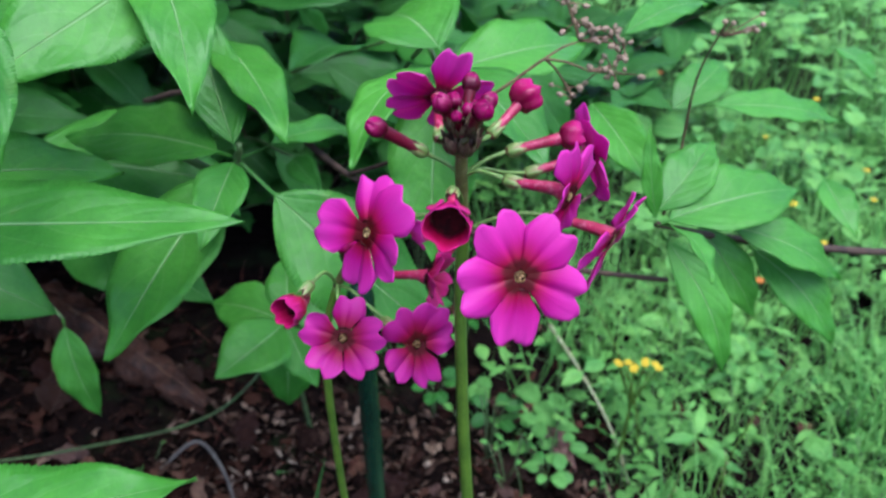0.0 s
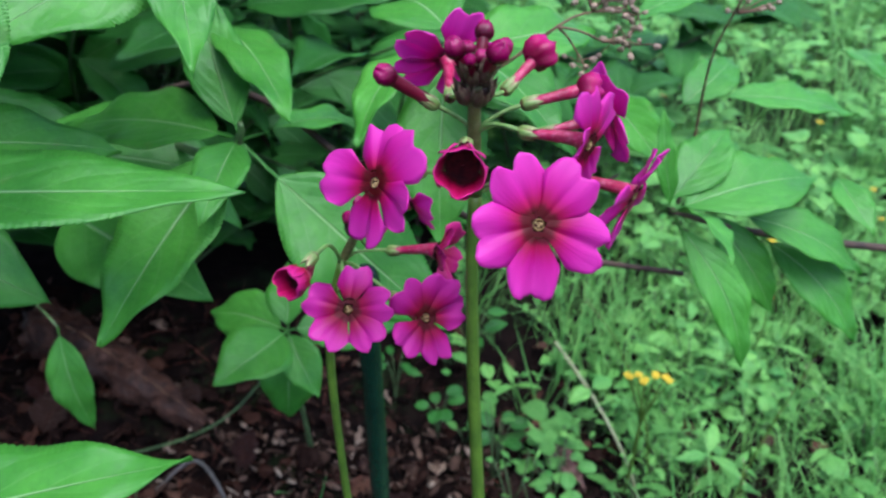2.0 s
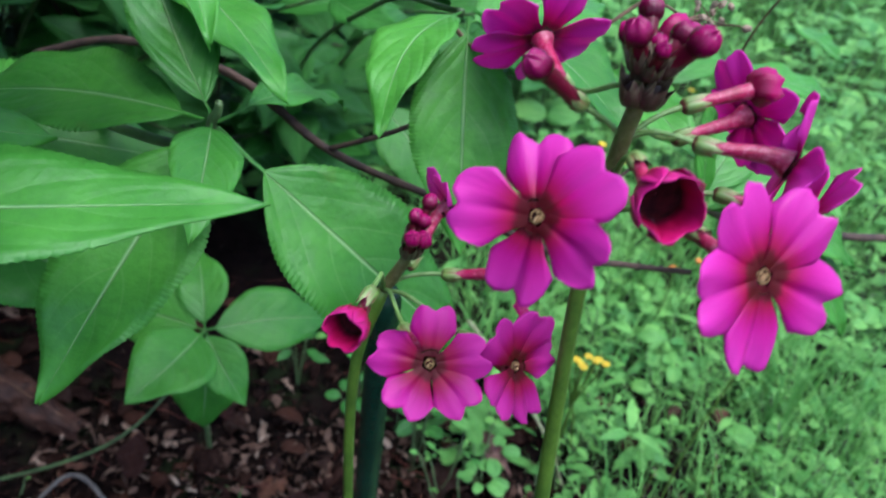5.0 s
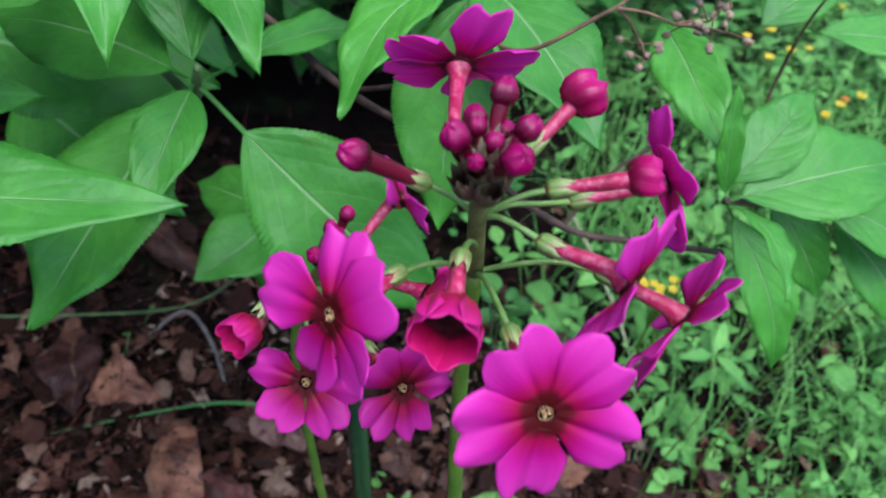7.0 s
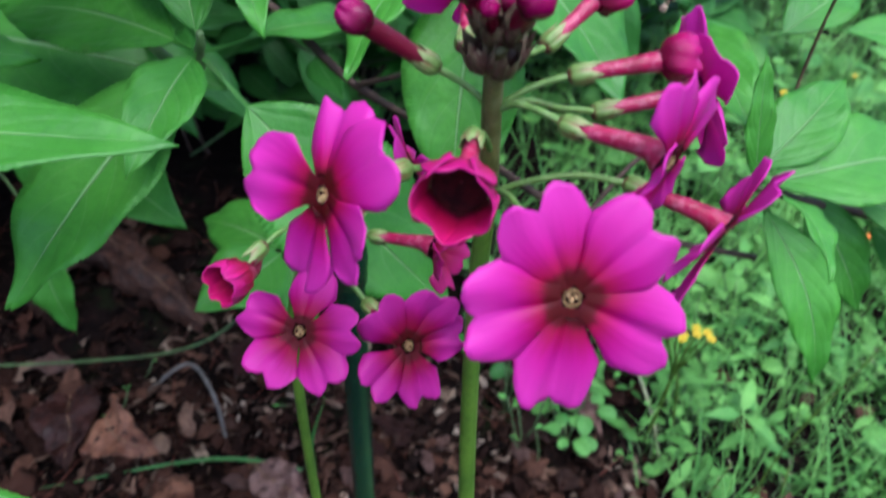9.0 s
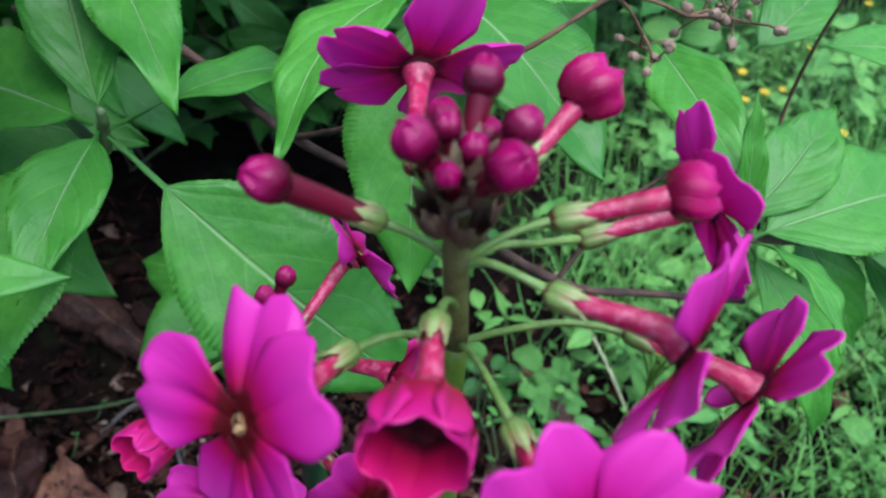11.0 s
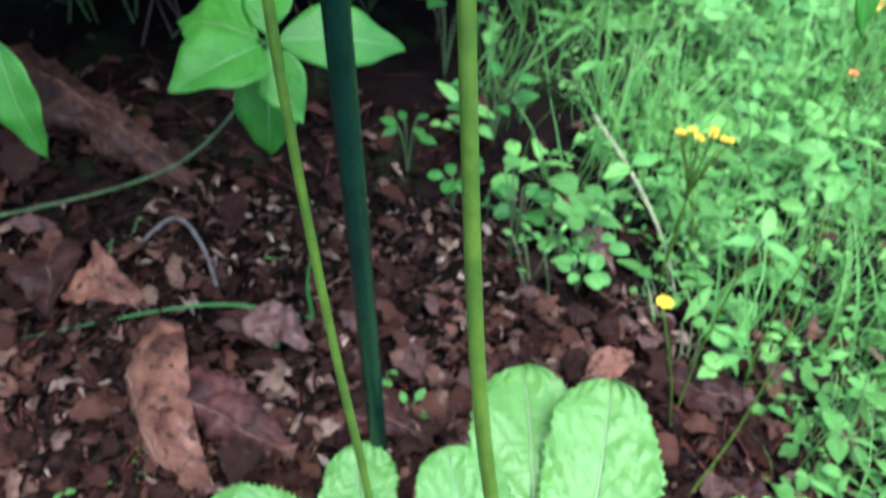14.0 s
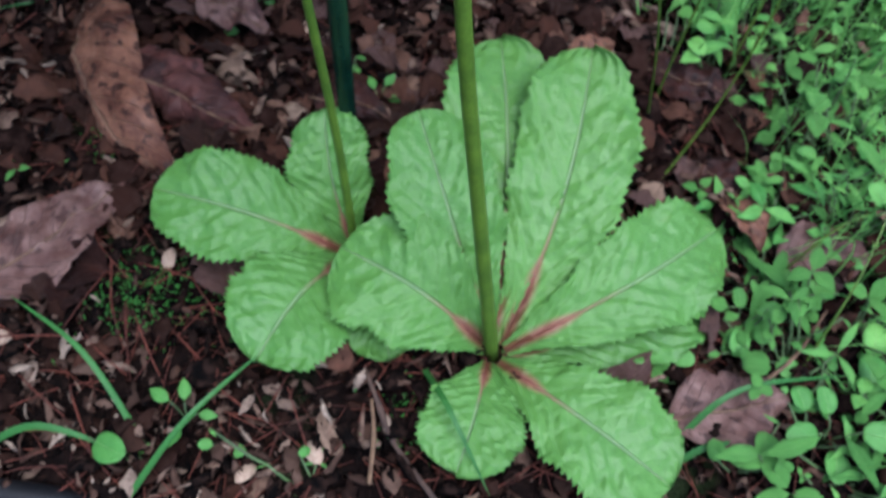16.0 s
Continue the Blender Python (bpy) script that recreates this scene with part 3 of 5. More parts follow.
def bud(plant, node, cal, tip, r, stalked=True, dark=False, seed=0, blunt=1.0, sag=0.001, tall=1.05, pale=False, skin=None):
    """A closed flower bud: calyx, narrow tube and a swollen, folded head."""
    r = r * 0.78
    cal, tip = Vector(cal), Vector(tip)
    out = (tip - cal).normalized()
    if stalked:
        pedicel(plant, node, cal, out, sag)
    d = (tip - cal).length
    v, f, u = tube_data([cal, cal.lerp(tip, 0.5), tip], [0.0010, 0.0012, 0.0016] if skin else [max(0.0009, 0.45 * r), 0.62 * r, 0.72 * r], n=8, sides=10)
    neck = part("bud", mesh("bud", v, f, BUD_NECK if not pale else TUBE, u), plant, label="closed dark magenta bud")
    calyx(neck, cal, out, 0.0033 if d > 0.008 else 0.0037, DARK_CALYX if dark else CALYX)
    prof = [(-1.0, 0.55), (-0.75, 0.84), (-0.35, 1.02), (0.1, 1.04), (0.5, 0.90), (0.8, 0.60 * blunt), (0.97, 0.28 * blunt), (1.0, 0.02)]
    if skin:
        prof = [(-1.0, 0.50), (-0.72, 0.90), (-0.25, 1.10), (0.22, 1.13), (0.58, 1.02), (0.82, 0.76), (0.88, 0.42), (0.72, 0.06)]
    hv, hf, hu = lathe([(y * r * tall, q * r) for y, q in prof], 20, 0.13 if skin else 0.06)
    if skin:
        hv = [Matrix.Rotation(0.16 * (i // 20), 3, "Y") @ q for i, q in enumerate(hv)]
    rr = random.Random(seed)
    for i, q in enumerate(hv):
        if i >= 5 * 20:
            q.y += r * 0.16 * math.cos(5 * 2 * math.pi * (i % 20) / 20)
        q += Vector((rr.uniform(-1, 1), rr.uniform(-1, 1), rr.uniform(-1, 1))) * r * (0.05 if skin else 0.015)
    part("bud_head", mesh("bud_head", hv, hf, skin or BUD_SKIN, hu), neck, frame_of(tip, out, (0.2, 0.3, 1)), "rounded folded petals")
    return neck


def rosette_leaf(plant, base, tip, width, hint, seed, **kw):
    opts = dict(shape=spatulate, nv=116, nu=24, teeth=30, bite=0.17, arch=0.10, fold=0.08, droop=0.03, wave=0.036, pucker=0.0022, veins=9, slant=0.30, seed=seed)
    opts.update(kw)
    return leaf(plant, base, tip, width, hint, PRIMULA_LEAF, **opts)


# ---- the tall primula ----
BASE = vec(0.079, 0.152, 0.002)
N1, N2, TOP = vec(0.0325, 0.1846, 0.3645), vec(0.0335, 0.1878, 0.3473), vec(0.0322, 0.1822, 0.3735)
primula = thing("primula", BASE, "tall candelabra primula with magenta flowers on a green stem", "flower", "primulas")


def bowed(a, b, s, dx):
    return a.lerp(b, s) + Vector((dx, 0, 0))


tube("stem", [BASE, bowed(BASE, N2, 0.25, -0.0045), bowed(BASE, N2, 0.5, -0.0082), bowed(BASE, N2, 0.75, -0.0062), bowed(BASE, N2, 0.92, -0.003), N2], [0.0029, 0.0025, 0.0021, 0.0018, 0.0016, 0.0016], STEM, primula, n=40, sides=14)
tube("upper_stem", [N2, N1, TOP, TOP + vec(-0.0001, -0.0003, 0.003)], [0.0016, 0.0015, 0.0014, 0.0018], STEM_TOP, primula, "brownish flower stem dusted with pale meal", n=12, sides=14)
flower(primula, N2, (0.0401, 0.1675, 0.3590), (0.0459, 0.1542, 0.3602), (0.18, -0.85, 0.49), 0.0133, seed=3, at=(115, 46, -24, -97, -170), wide=0.92)
flower(primula, N2, (0.0215, 0.1754, 0.3590), (0.0135, 0.1632, 0.3624), (-0.68, -0.61, 0.41), 0.0122, seed=4, at=(124, 60, -10, -86, -164), wide=0.92)
flower(primula, N2 + vec(0, 0, 0.006), (0.0310, 0.1742, 0.3667), (0.0305, 0.1582, 0.3684), (-0.05, -0.94, 0.24), 0.0054, 5, seed=5, style="cup")
flower(primula, N1, (0.0488, 0.1965, 0.3600), (0.0638, 0.2015, 0.3636), (0.88, 0.36, 0.28), 0.0118, 5, roll=0.5, seed=6)
flower(primula, N1, (0.0432, 0.1783, 0.3682), (0.0560, 0.1722, 0.3687), (0.80, -0.55, -0.15), 0.0112, 5, roll=0.1, seed=7)
flower(primula, N2, (0.0550, 0.1860, 0.3545), (0.0684, 0.1792, 0.3540), (0.84, -0.46, -0.24), 0.0120, 5, lift=0, roll=0.15, seed=8)
flower(primula, TOP, (0.0262, 0.2000, 0.3665), (0.0248, 0.2180, 0.3690), (-0.10, 0.93, 0.32), 0.0128, 5, roll=0.4, seed=9)
bud(primula, N1, (0.0239, 0.1845, 0.3706), (0.0136, 0.1801, 0.3786), 0.0029, seed=1)
bud(primula, N1, (0.0429, 0.1874, 0.3706), (0.0569, 0.1892, 0.3745), 0.0036, seed=2, blunt=1.6, tall=0.95, pale=True, skin=OPENING)
bud(primula, TOP, (0.0388, 0.1960, 0.3700), (0.0468, 0.2055, 0.3760), 0.0046, seed=3, blunt=1.55, tall=0.95, pale=True, skin=OPENING)
CLUSTER = [(0.0277, 0.1799, 0.3851, 0.0027), (0.0299, 0.1881, 0.3820, 0.0023), (0.0335, 0.1906, 0.3855, 0.0026), (0.0344, 0.1871, 0.3812, 0.0019), (0.0376, 0.1855, 0.3837, 0.0024), (0.0365, 0.1762, 0.3859, 0.0029), (0.0331, 0.1832, 0.3822, 0.0019), (0.0305, 0.1845, 0.3835, 0.0017), (0.0310, 0.1768, 0.3838, 0.0016)]
for i, (x, y, z, r) in enumerate(CLUSTER):
    head = vec(x, y, z)
    foot = TOP + vec(0, 0, 0.0015) + (head - TOP) * 0.32
    bud(primula, TOP, foot, head, r, stalked=False, dark=True, seed=20 + i)
for w in range(4):
    a = w * 1.6 + 0.4
    calyx(primula, TOP + vec(0.0016 * math.cos(a), 0.0016 * math.sin(a), 0.0), vec(0.5 * math.cos(a), 0.5 * math.sin(a), 1), 0.0042, DARK_CALYX)
# leaves of its rosette
FOOT = BASE + vec(0, 0, 0.006)
rosette_leaf(primula, FOOT + vec(0.003, 0.003, 0), (0.1044, 0.2689, 0.0656), 0.051, (-0.1, -0.75, 0.75), 11, arch=0.05)
rosette_leaf(primula, FOOT + vec(-0.001, 0.003, 0), (0.0664, 0.2812, 0.0508), 0.055, (0.1, -0.55, 0.85), 12)
rosette_leaf(primula, FOOT + vec(0.004, 0.001, 0), (0.1691, 0.2164, 0.0200), 0.047, (0.0, -0.35, 0.95), 13, arch=0.16)
rosette_leaf(primula, FOOT + vec(0.004, -0.001, -0.003), (0.168, 0.188, 0.008), 0.042, (0, -0.1, 1), 14, arch=0.08)
rosette_leaf(primula, FOOT + vec(0.002, -0.004, -0.001), (0.148, 0.105, 0.012), 0.047, (0, -0.1, 1), 15, arch=0.15)
rosette_leaf(primula, FOOT + vec(-0.002, -0.004, -0.003), (0.068, 0.099, 0.014), 0.040, (0, -0.1, 1), 16, arch=0.14)
rosette_leaf(primula, FOOT + vec(-0.003, 0.001, 0), (0.0127, 0.1775, 0.0317), 0.052, (0.05, -0.45, 0.9), 17, arch=0.20)
rosette_leaf(primula, FOOT + vec(-0.002, 0.003, 0), (0.036, 0.226, 0.062), 0.043, (0.2, -0.55, 0.8), 18, arch=0.10, pucker=0.0022)

# ---- the smaller primula ----
BASE2 = vec(0.017, 0.188, 0.002)
N3 = vec(-0.0022, 0.2035, 0.3151)
small = thing("primula", BASE2, "smaller candelabra primula with two open magenta flowers below", "flower", "primulas")
tube("stem", [BASE2, bowed(BASE2, N3, 0.25, -0.001), bowed(BASE2, N3, 0.5, -0.005), bowed(BASE2, N3, 0.75, -0.0072), bowed(BASE2, N3, 0.92, -0.0062), N3], [0.0019, 0.0016, 0.0014, 0.0013, 0.0013, 0.0013], STEM, small, n=40, sides=12)
TOP2 = vec(0.0015, 0.2030, 0.3235)
tube("upper_stem", [N3, N3.lerp(TOP2, 0.5), TOP2, TOP2 + vec(0.0003, 0, 0.002)], [0.0013, 0.0013, 0.0012, 0.0014], STEM_TOP, small, "brownish flower stem dusted with pale meal", n=10, sides=12)
flower(small, N3, (0.0010, 0.1880, 0.3175), (0.0044, 0.1754, 0.3206), (-0.12, -0.78, 0.60), 0.0103, 5, roll=0.1, seed=13, material=PETAL_DEEP)
flower(small, N3, (0.0136, 0.1895, 0.3147), (0.0230, 0.1807, 0.3153), (0.58, -0.64, 0.50), 0.0108, 5, roll=0.6, seed=14, material=PETAL_DEEP)
flower(small, N3, (0.0115, 0.2043, 0.3193), (0.0247, 0.1995, 0.3231), (0.90, -0.35, 0.1), 0.0080, 5, lift=42, roll=0.2, seed=15, material=CUP_PETAL)
flower(small, TOP2, (0.0045, 0.2130, 0.3150), (0.0143, 0.2277, 0.3216), (0.70, 0.35, 0.30), 0.0100, 5, roll=0.2, seed=16)
flower(small, N3, (-0.0066, 0.1885, 0.3262), (-0.0116, 0.1808, 0.3232), (-0.45, -0.85, 0.18), 0.0045, 6, seed=17, style="cup", sag=0.004)
for i, (x, y, z, r) in enumerate([(0.0057, 0.2075, 0.3356, 0.0021), (0.0041, 0.2000, 0.3312, 0.0024), (0.0014, 0.1970, 0.3335, 0.0022), (0.0028, 0.2050, 0.3335, 0.0020), (0.0045, 0.2040, 0.3330, 0.0018)]):
    head = vec(x, y, z)
    bud(small, TOP2, TOP2 + (head - TOP2) * 0.35, head, r, stalked=False, dark=True, seed=40 + i)
FOOT2 = BASE2 + vec(0, 0, 0.006)
rosette_leaf(small, FOOT2 + vec(-0.003, 0, 0), (-0.0646, 0.1913, 0.0341), 0.044, (0, -0.35, 0.95), 21, arch=0.16)
rosette_leaf(small, FOOT2 + vec(-0.001, 0.003, 0), (-0.0019, 0.2281, 0.0531), 0.034, (0.1, -0.6, 0.8), 22, pucker=0.0022)
rosette_leaf(small, FOOT2 + vec(-0.002, -0.003, 0), (-0.012, 0.1300, 0.0180), 0.051, (0, -0.2, 1), 23, arch=0.2)
rosette_leaf(small, FOOT2 + vec(0.002, -0.003, -0.003), (0.038, 0.142, 0.008), 0.030, (0, -0.1, 1), 24)

# ---- the green stake ----
stake = thing("plant_stake", (0.0087, 0.232, 0), "dark green plastic garden stake with a rounded cap", "stake")
tube("rod", [(0.0089, 0.2322, -0.02), (0.0048, 0.228, 0.14), (0.0010, 0.2238, 0.288)], [0.0037, 0.0037, 0.0037], STAKE, stake, n=60, sides=16, lumps=0.03)
cv, cf, cu = lathe([(-0.009, 0.0039), (-0.008, 0.0045), (0.0, 0.0047), (0.003, 0.0044), (0.0052, 0.0034), (0.0066, 0.0018), (0.0070, 0.0001)], 20)
part("cap", mesh("cap", cv, cf, STAKE, cu), stake, frame_of((0.0008, 0.2237, 0.2935), (-0.01, -0.01, 1), (0, 1, 0)), "smooth rounded end cap")

# ---- the shrub beside the primulas ----
NODE = vec(-0.0436, 0.2530, 0.3276)
shrub = thing("shrub", (-0.33, 0.70, 0.0), "leafy shrub with broad pointed toothed green leaves", "shrub")
tube("branch", [(-0.33, 0.70, -0.01), (-0.26, 0.56, 0.17), (-0.13, 0.36, 0.275), (-0.055, 0.266, 0.312), NODE, NODE + vec(0.002, -0.003, 0.006)], [0.0026, 0.0024, 0.0020, 0.0015, 0.0013, 0.0009], SHRUB_STEM, shrub, n=30)
tube("branch", [(-0.34, 0.70, -0.01), (-0.32, 0.55, 0.18), (-0.25, 0.34, 0.29), (-0.165, 0.215, 0.327), (-0.132, 0.187, 0.337)], [0.0020, 0.0018, 0.0015, 0.0013, 0.001], SHRUB_STEM, shrub, n=30)
tube("branch", [(-0.325, 0.71, -0.01), (-0.24, 0.58, 0.22), (-0.13, 0.38, 0.37), (-0.0716, 0.2683, 0.3952)], [0.0016, 0.0014, 0.0012, 0.0009], SHRUB_STEM, shrub, n=30)
tube("branch", [(-0.06, 0.78, -0.01), (-0.03, 0.60, 0.19), (0.005, 0.40, 0.31), (0.0205, 0.285, 0.350)], [0.0016, 0.0014, 0.0012, 0.0009], SHRUB_STEM, shrub, n=30)
leaf(shrub, (-0.137, 0.187, 0.3372), (-0.0278, 0.2028, 0.3353), 0.031, (0.0, -0.22, 1.0), seed=1, arch=0.03, fold=0.10, wave=0.006)
leaf(shrub, (-0.0716, 0.2683, 0.3952), (-0.0378, 0.2074, 0.3650), 0.023, (0.25, -0.35, 0.9), seed=2, arch=0.06, fold=0.22)
leaf(shrub, NODE, (-0.0695, 0.3026, 0.3650), 0.021, (0.30, -0.80, 0.5), seed=3, arch=-0.05, fold=0.25)
leaf(shrub, (-0.0649, 0.3064, 0.3483), (-0.0256, 0.2492, 0.3341), 0.021, (0.25, -0.30, 0.9), seed=4, arch=0.08, fold=0.12)
leaf(shrub, NODE + vec(-0.002, 0, 0), (-0.1198, 0.2861, 0.3105), 0.029, (0.1, -0.42, 0.92), seed=5, arch=0.05, fold=0.12)
leaf(shrub, NODE + vec(0, -0.002, 0), (-0.0440, 0.2100, 0.3185), 0.016, (0.25, -0.2, 1.0), seed=6, arch=0.10, fold=0.30)
leaf(shrub, NODE + vec(0.001, -0.001, -0.002), (0.0265, 0.2370, 0.2660), 0.038, (0.30, -0.70, 0.65), seed=7, shape=stalked, arch=0.05, fold=0.12)
leaf(shrub, NODE + vec(0.001, 0, -0.001), (-0.0075, 0.3320, 0.2920), 0.013, (0.2, -0.3, 0.9), seed=8, shape=stalked, arch=0.08)
leaf(shrub, NODE + vec(-0.001, -0.001, -0.002), (-0.0752, 0.2012, 0.2806), 0.033, (-0.25, -0.65, 0.70), seed=9, arch=0.10, fold=0.18)
leaf(shrub, (-0.127, 0.127, 0.2730), (-0.0296, 0.1490, 0.2925), 0.030, (0.05, -0.15, 1.0), seed=10, arch=0.04)
leaf(shrub, (0.0205, 0.285, 0.350), (-0.0024, 0.2409, 0.3305), 0.020, (-0.35, -0.25, 0.9), seed=11, arch=0.16)
leaf(shrub, (0.0215, 0.279, 0.351), (0.0228, 0.2439, 0.2961), 0.030, (0.05, -0.95, 0.40), seed=12, arch=0.04, fold=0.1)
leaf(shrub, (0.0225, 0.281, 0.352), (0.0571, 0.2355, 0.3375), 0.029, (0.25, -0.3, 0.9), seed=13, arch=0.12)
leaf(shrub, (0.0230, 0.284, 0.354), (-0.0016, 0.3201, 0.3509), 0.036, (0.0, -0.4, 0.9), seed=14, arch=0.16)
leaf(shrub, (-0.1920, 0.3500, 0.1600), (-0.1770, 0.3350, 0.0990), 0.023, (0.25, -1.0, 0.0), seed=15, arch=0.08)
tube("branch", [(-0.33, 0.70, -0.01), (-0.34, 0.50, 0.13), (-0.1920, 0.3500, 0.1600)], [0.0012, 0.0009, 0.0006], SHRUB_STEM, shrub, n=20)
leaf(shrub, (-0.190, 0.240, 0.300), (-0.1056, 0.2253, 0.2762), 0.046, (0.1, -0.5, 0.8), seed=16, arch=0.08)
leaf(shrub, (-0.0912, 0.2845, 0.3720), (-0.1010, 0.2000, 0.3680), 0.047, (-0.15, -0.35, 0.9), seed=17, arch=0.06)
leaf(shrub, (-0.1250, 0.1900, 0.3470), (-0.0765, 0.2371, 0.3276), 0.024, (0.1, -0.6, 0.8), seed=18, arch=0.06)
leaf(shrub, (-0.0840, 0.1980, 0.4020), (-0.0715, 0.1690, 0.3610), 0.023, (0.25, -0.8, 0.6), seed=19, arch=0.06)
leaf(shrub, (-0.0545, 0.2654, 0.3911), (-0.0924, 0.2054, 0.3704), 0.034, (0.2, -0.70, 0.7), seed=24, arch=0.05, fold=0.1)
leaf(shrub, (-0.150, 0.290, 0.300), (-0.060, 0.300, 0.285), 0.050, (0.0, -0.35, 0.95), seed=20, arch=0.08)
leaf(shrub, (-0.160, 0.330, 0.250), (-0.075, 0.285, 0.235), 0.046, (0.0, -0.5, 0.9), seed=21, arch=0.08)
leaf(shrub, (0.006, 0.36, 0.285), (0.030, 0.325, 0.255), 0.030, (0.1, -0.5, 0.8), seed=22, arch=0.1)
leaf(shrub, (0.0205, 0.287, 0.345), (0.075, 0.330, 0.340), 0.030, (0.0, -0.4, 0.9), seed=23, arch=0.12)



def spray(plant, pts, pairs, sizes, seed, slim=0.40):
    """A side branch with leaves in opposite pairs, turned to the light, and a leaf at its end."""
    r = random.Random(seed)
    tube("branch", pts, [0.0018, 0.0014, 0.0009], SHRUB_STEM, plant, n=16, sides=8)
    way = spline(pts, 40)
    for i in range(pairs + 1):
        at = 14 + int(26 * i / pairs)
        ahead = (way[min(at + 1, 40)] - way[at - 1]).normalized()
        across = ahead.cross(vec(0, 0, 1)).normalized()
        if i % 2:
            across = (across * 0.5 + vec(0, 0, 0.8)).normalized()
        for side in (-1, 1) if i < pairs else (0,):
            s = r.uniform(*sizes) * (0.75 if i == pairs else 1.0)
            out = across * side + ahead * r.uniform(0.5, 0.9) + vec(0, 0, r.uniform(-0.45, 0.1))
            tip = way[at] + out.normalized() * s
            # BACK_LEAF puts the shade on these rear leaves into their colour
            leaf(plant, way[at], tip, s * slim * r.uniform(0.85, 1.15), (r.uniform(-0.3, 0.3), r.uniform(-0.75, -0.25), 0.8), BACK_LEAF, seed=seed * 40 + i * 3 + side, nv=72, nu=6, teeth=36, arch=r.uniform(0.03, 0.14), fold=r.uniform(0.08, 0.3), wave=0.015)


for i, (pts, pairs, sizes) in enumerate([
    ([(-0.33, 0.70, 0.0), (-0.28, 0.58, 0.20), (-0.20, 0.46, 0.300)], 5, (0.075, 0.105)),
    ([(-0.31, 0.69, 0.0), (-0.20, 0.60, 0.22), (-0.085, 0.45, 0.325)], 5, (0.070, 0.100)),
    ([(-0.30, 0.69, 0.0), (-0.14, 0.62, 0.18), (-0.015, 0.48, 0.285)], 5, (0.065, 0.095)),
    ([(-0.35, 0.68, 0.0), (-0.34, 0.52, 0.18), (-0.27, 0.39, 0.265)], 5, (0.075, 0.105)),
    ([(-0.32, 0.70, 0.0), (-0.24, 0.55, 0.16), (-0.15, 0.44, 0.225)], 4, (0.070, 0.095)),
    ([(-0.06, 0.78, 0.0), (0.02, 0.66, 0.20), (0.075, 0.52, 0.270)], 4, (0.060, 0.085)),
    ([(-0.33, 0.70, 0.0), (-0.28, 0.62, 0.10), (-0.22, 0.52, 0.150)], 4, (0.060, 0.085)),
    ([(-0.28, 0.72, 0.0), (-0.18, 0.64, 0.12), (-0.10, 0.53, 0.170)], 4, (0.060, 0.085)),
    ([(-0.20, 0.75, 0.0), (-0.08, 0.66, 0.10), (-0.01, 0.57, 0.150)], 4, (0.050, 0.075)),
    ([(-0.36, 0.66, 0.0), (-0.36, 0.52, 0.12), (-0.31, 0.42, 0.180)], 4, (0.065, 0.090)),
]):
    spray(shrub, pts, pairs, sizes, 60 + i)
# unseen upper boughs, added above the view to shade the bare soil
for i, (x, y, z) in enumerate([(-0.05, 0.34, 0.62), (-0.14, 0.26, 0.66), (-0.24, 0.34, 0.64), (-0.13, 0.44, 0.70), (-0.03, 0.48, 0.66), (-0.26, 0.50, 0.72), (-0.34, 0.26, 0.60)]):
    root_at = vec(-0.30 + 0.01 * i, 0.72, 0.0)
    spray(shrub, [root_at, root_at.lerp(vec(x, y, z), 0.45) + vec(0, 0.05, 0.18), vec(x - 0.02, y + 0.08, z), vec(x, y, z - 0.01)], 5, (0.085, 0.12), 80 + i, 0.46)

# a small side shoot of it, low over the litter
NODE_B = vec(-0.064, 0.352, 0.166)
shoot = thing("young_shoot", (-0.07, 0.40, 0.0), "young leafy shoot with light green leaves", "shrub")
tube("stalk", [(-0.075, 0.42, -0.01), (-0.072, 0.39, 0.08), NODE_B], [0.0018, 0.0014, 0.001], SHRUB_STEM, shoot)
for i, (tip, w, hint) in enumerate([((-0.0899, 0.3050, 0.166), 0.036, (0, -0.5, 0.8)), ((-0.0067, 0.3756, 0.1542), 0.032, (0, -0.5, 0.8)), ((-0.0662, 0.3440, 0.1100), 0.030, (0.1, -0.9, 0.3)), ((-0.0720, 0.3930, 0.1810), 0.024, (0, -0.7, 0.6)), ((-0.112, 0.372, 0.158), 0.030, (-0.2, -0.5, 0.8)), ((-0.044, 0.330, 0.140), 0.022, (0.1, -0.6, 0.7))]):
    leaf(shoot, NODE_B, tip, w, hint, seed=30 + i, nv=75, teeth=25, arch=0.10, bite=0.04)

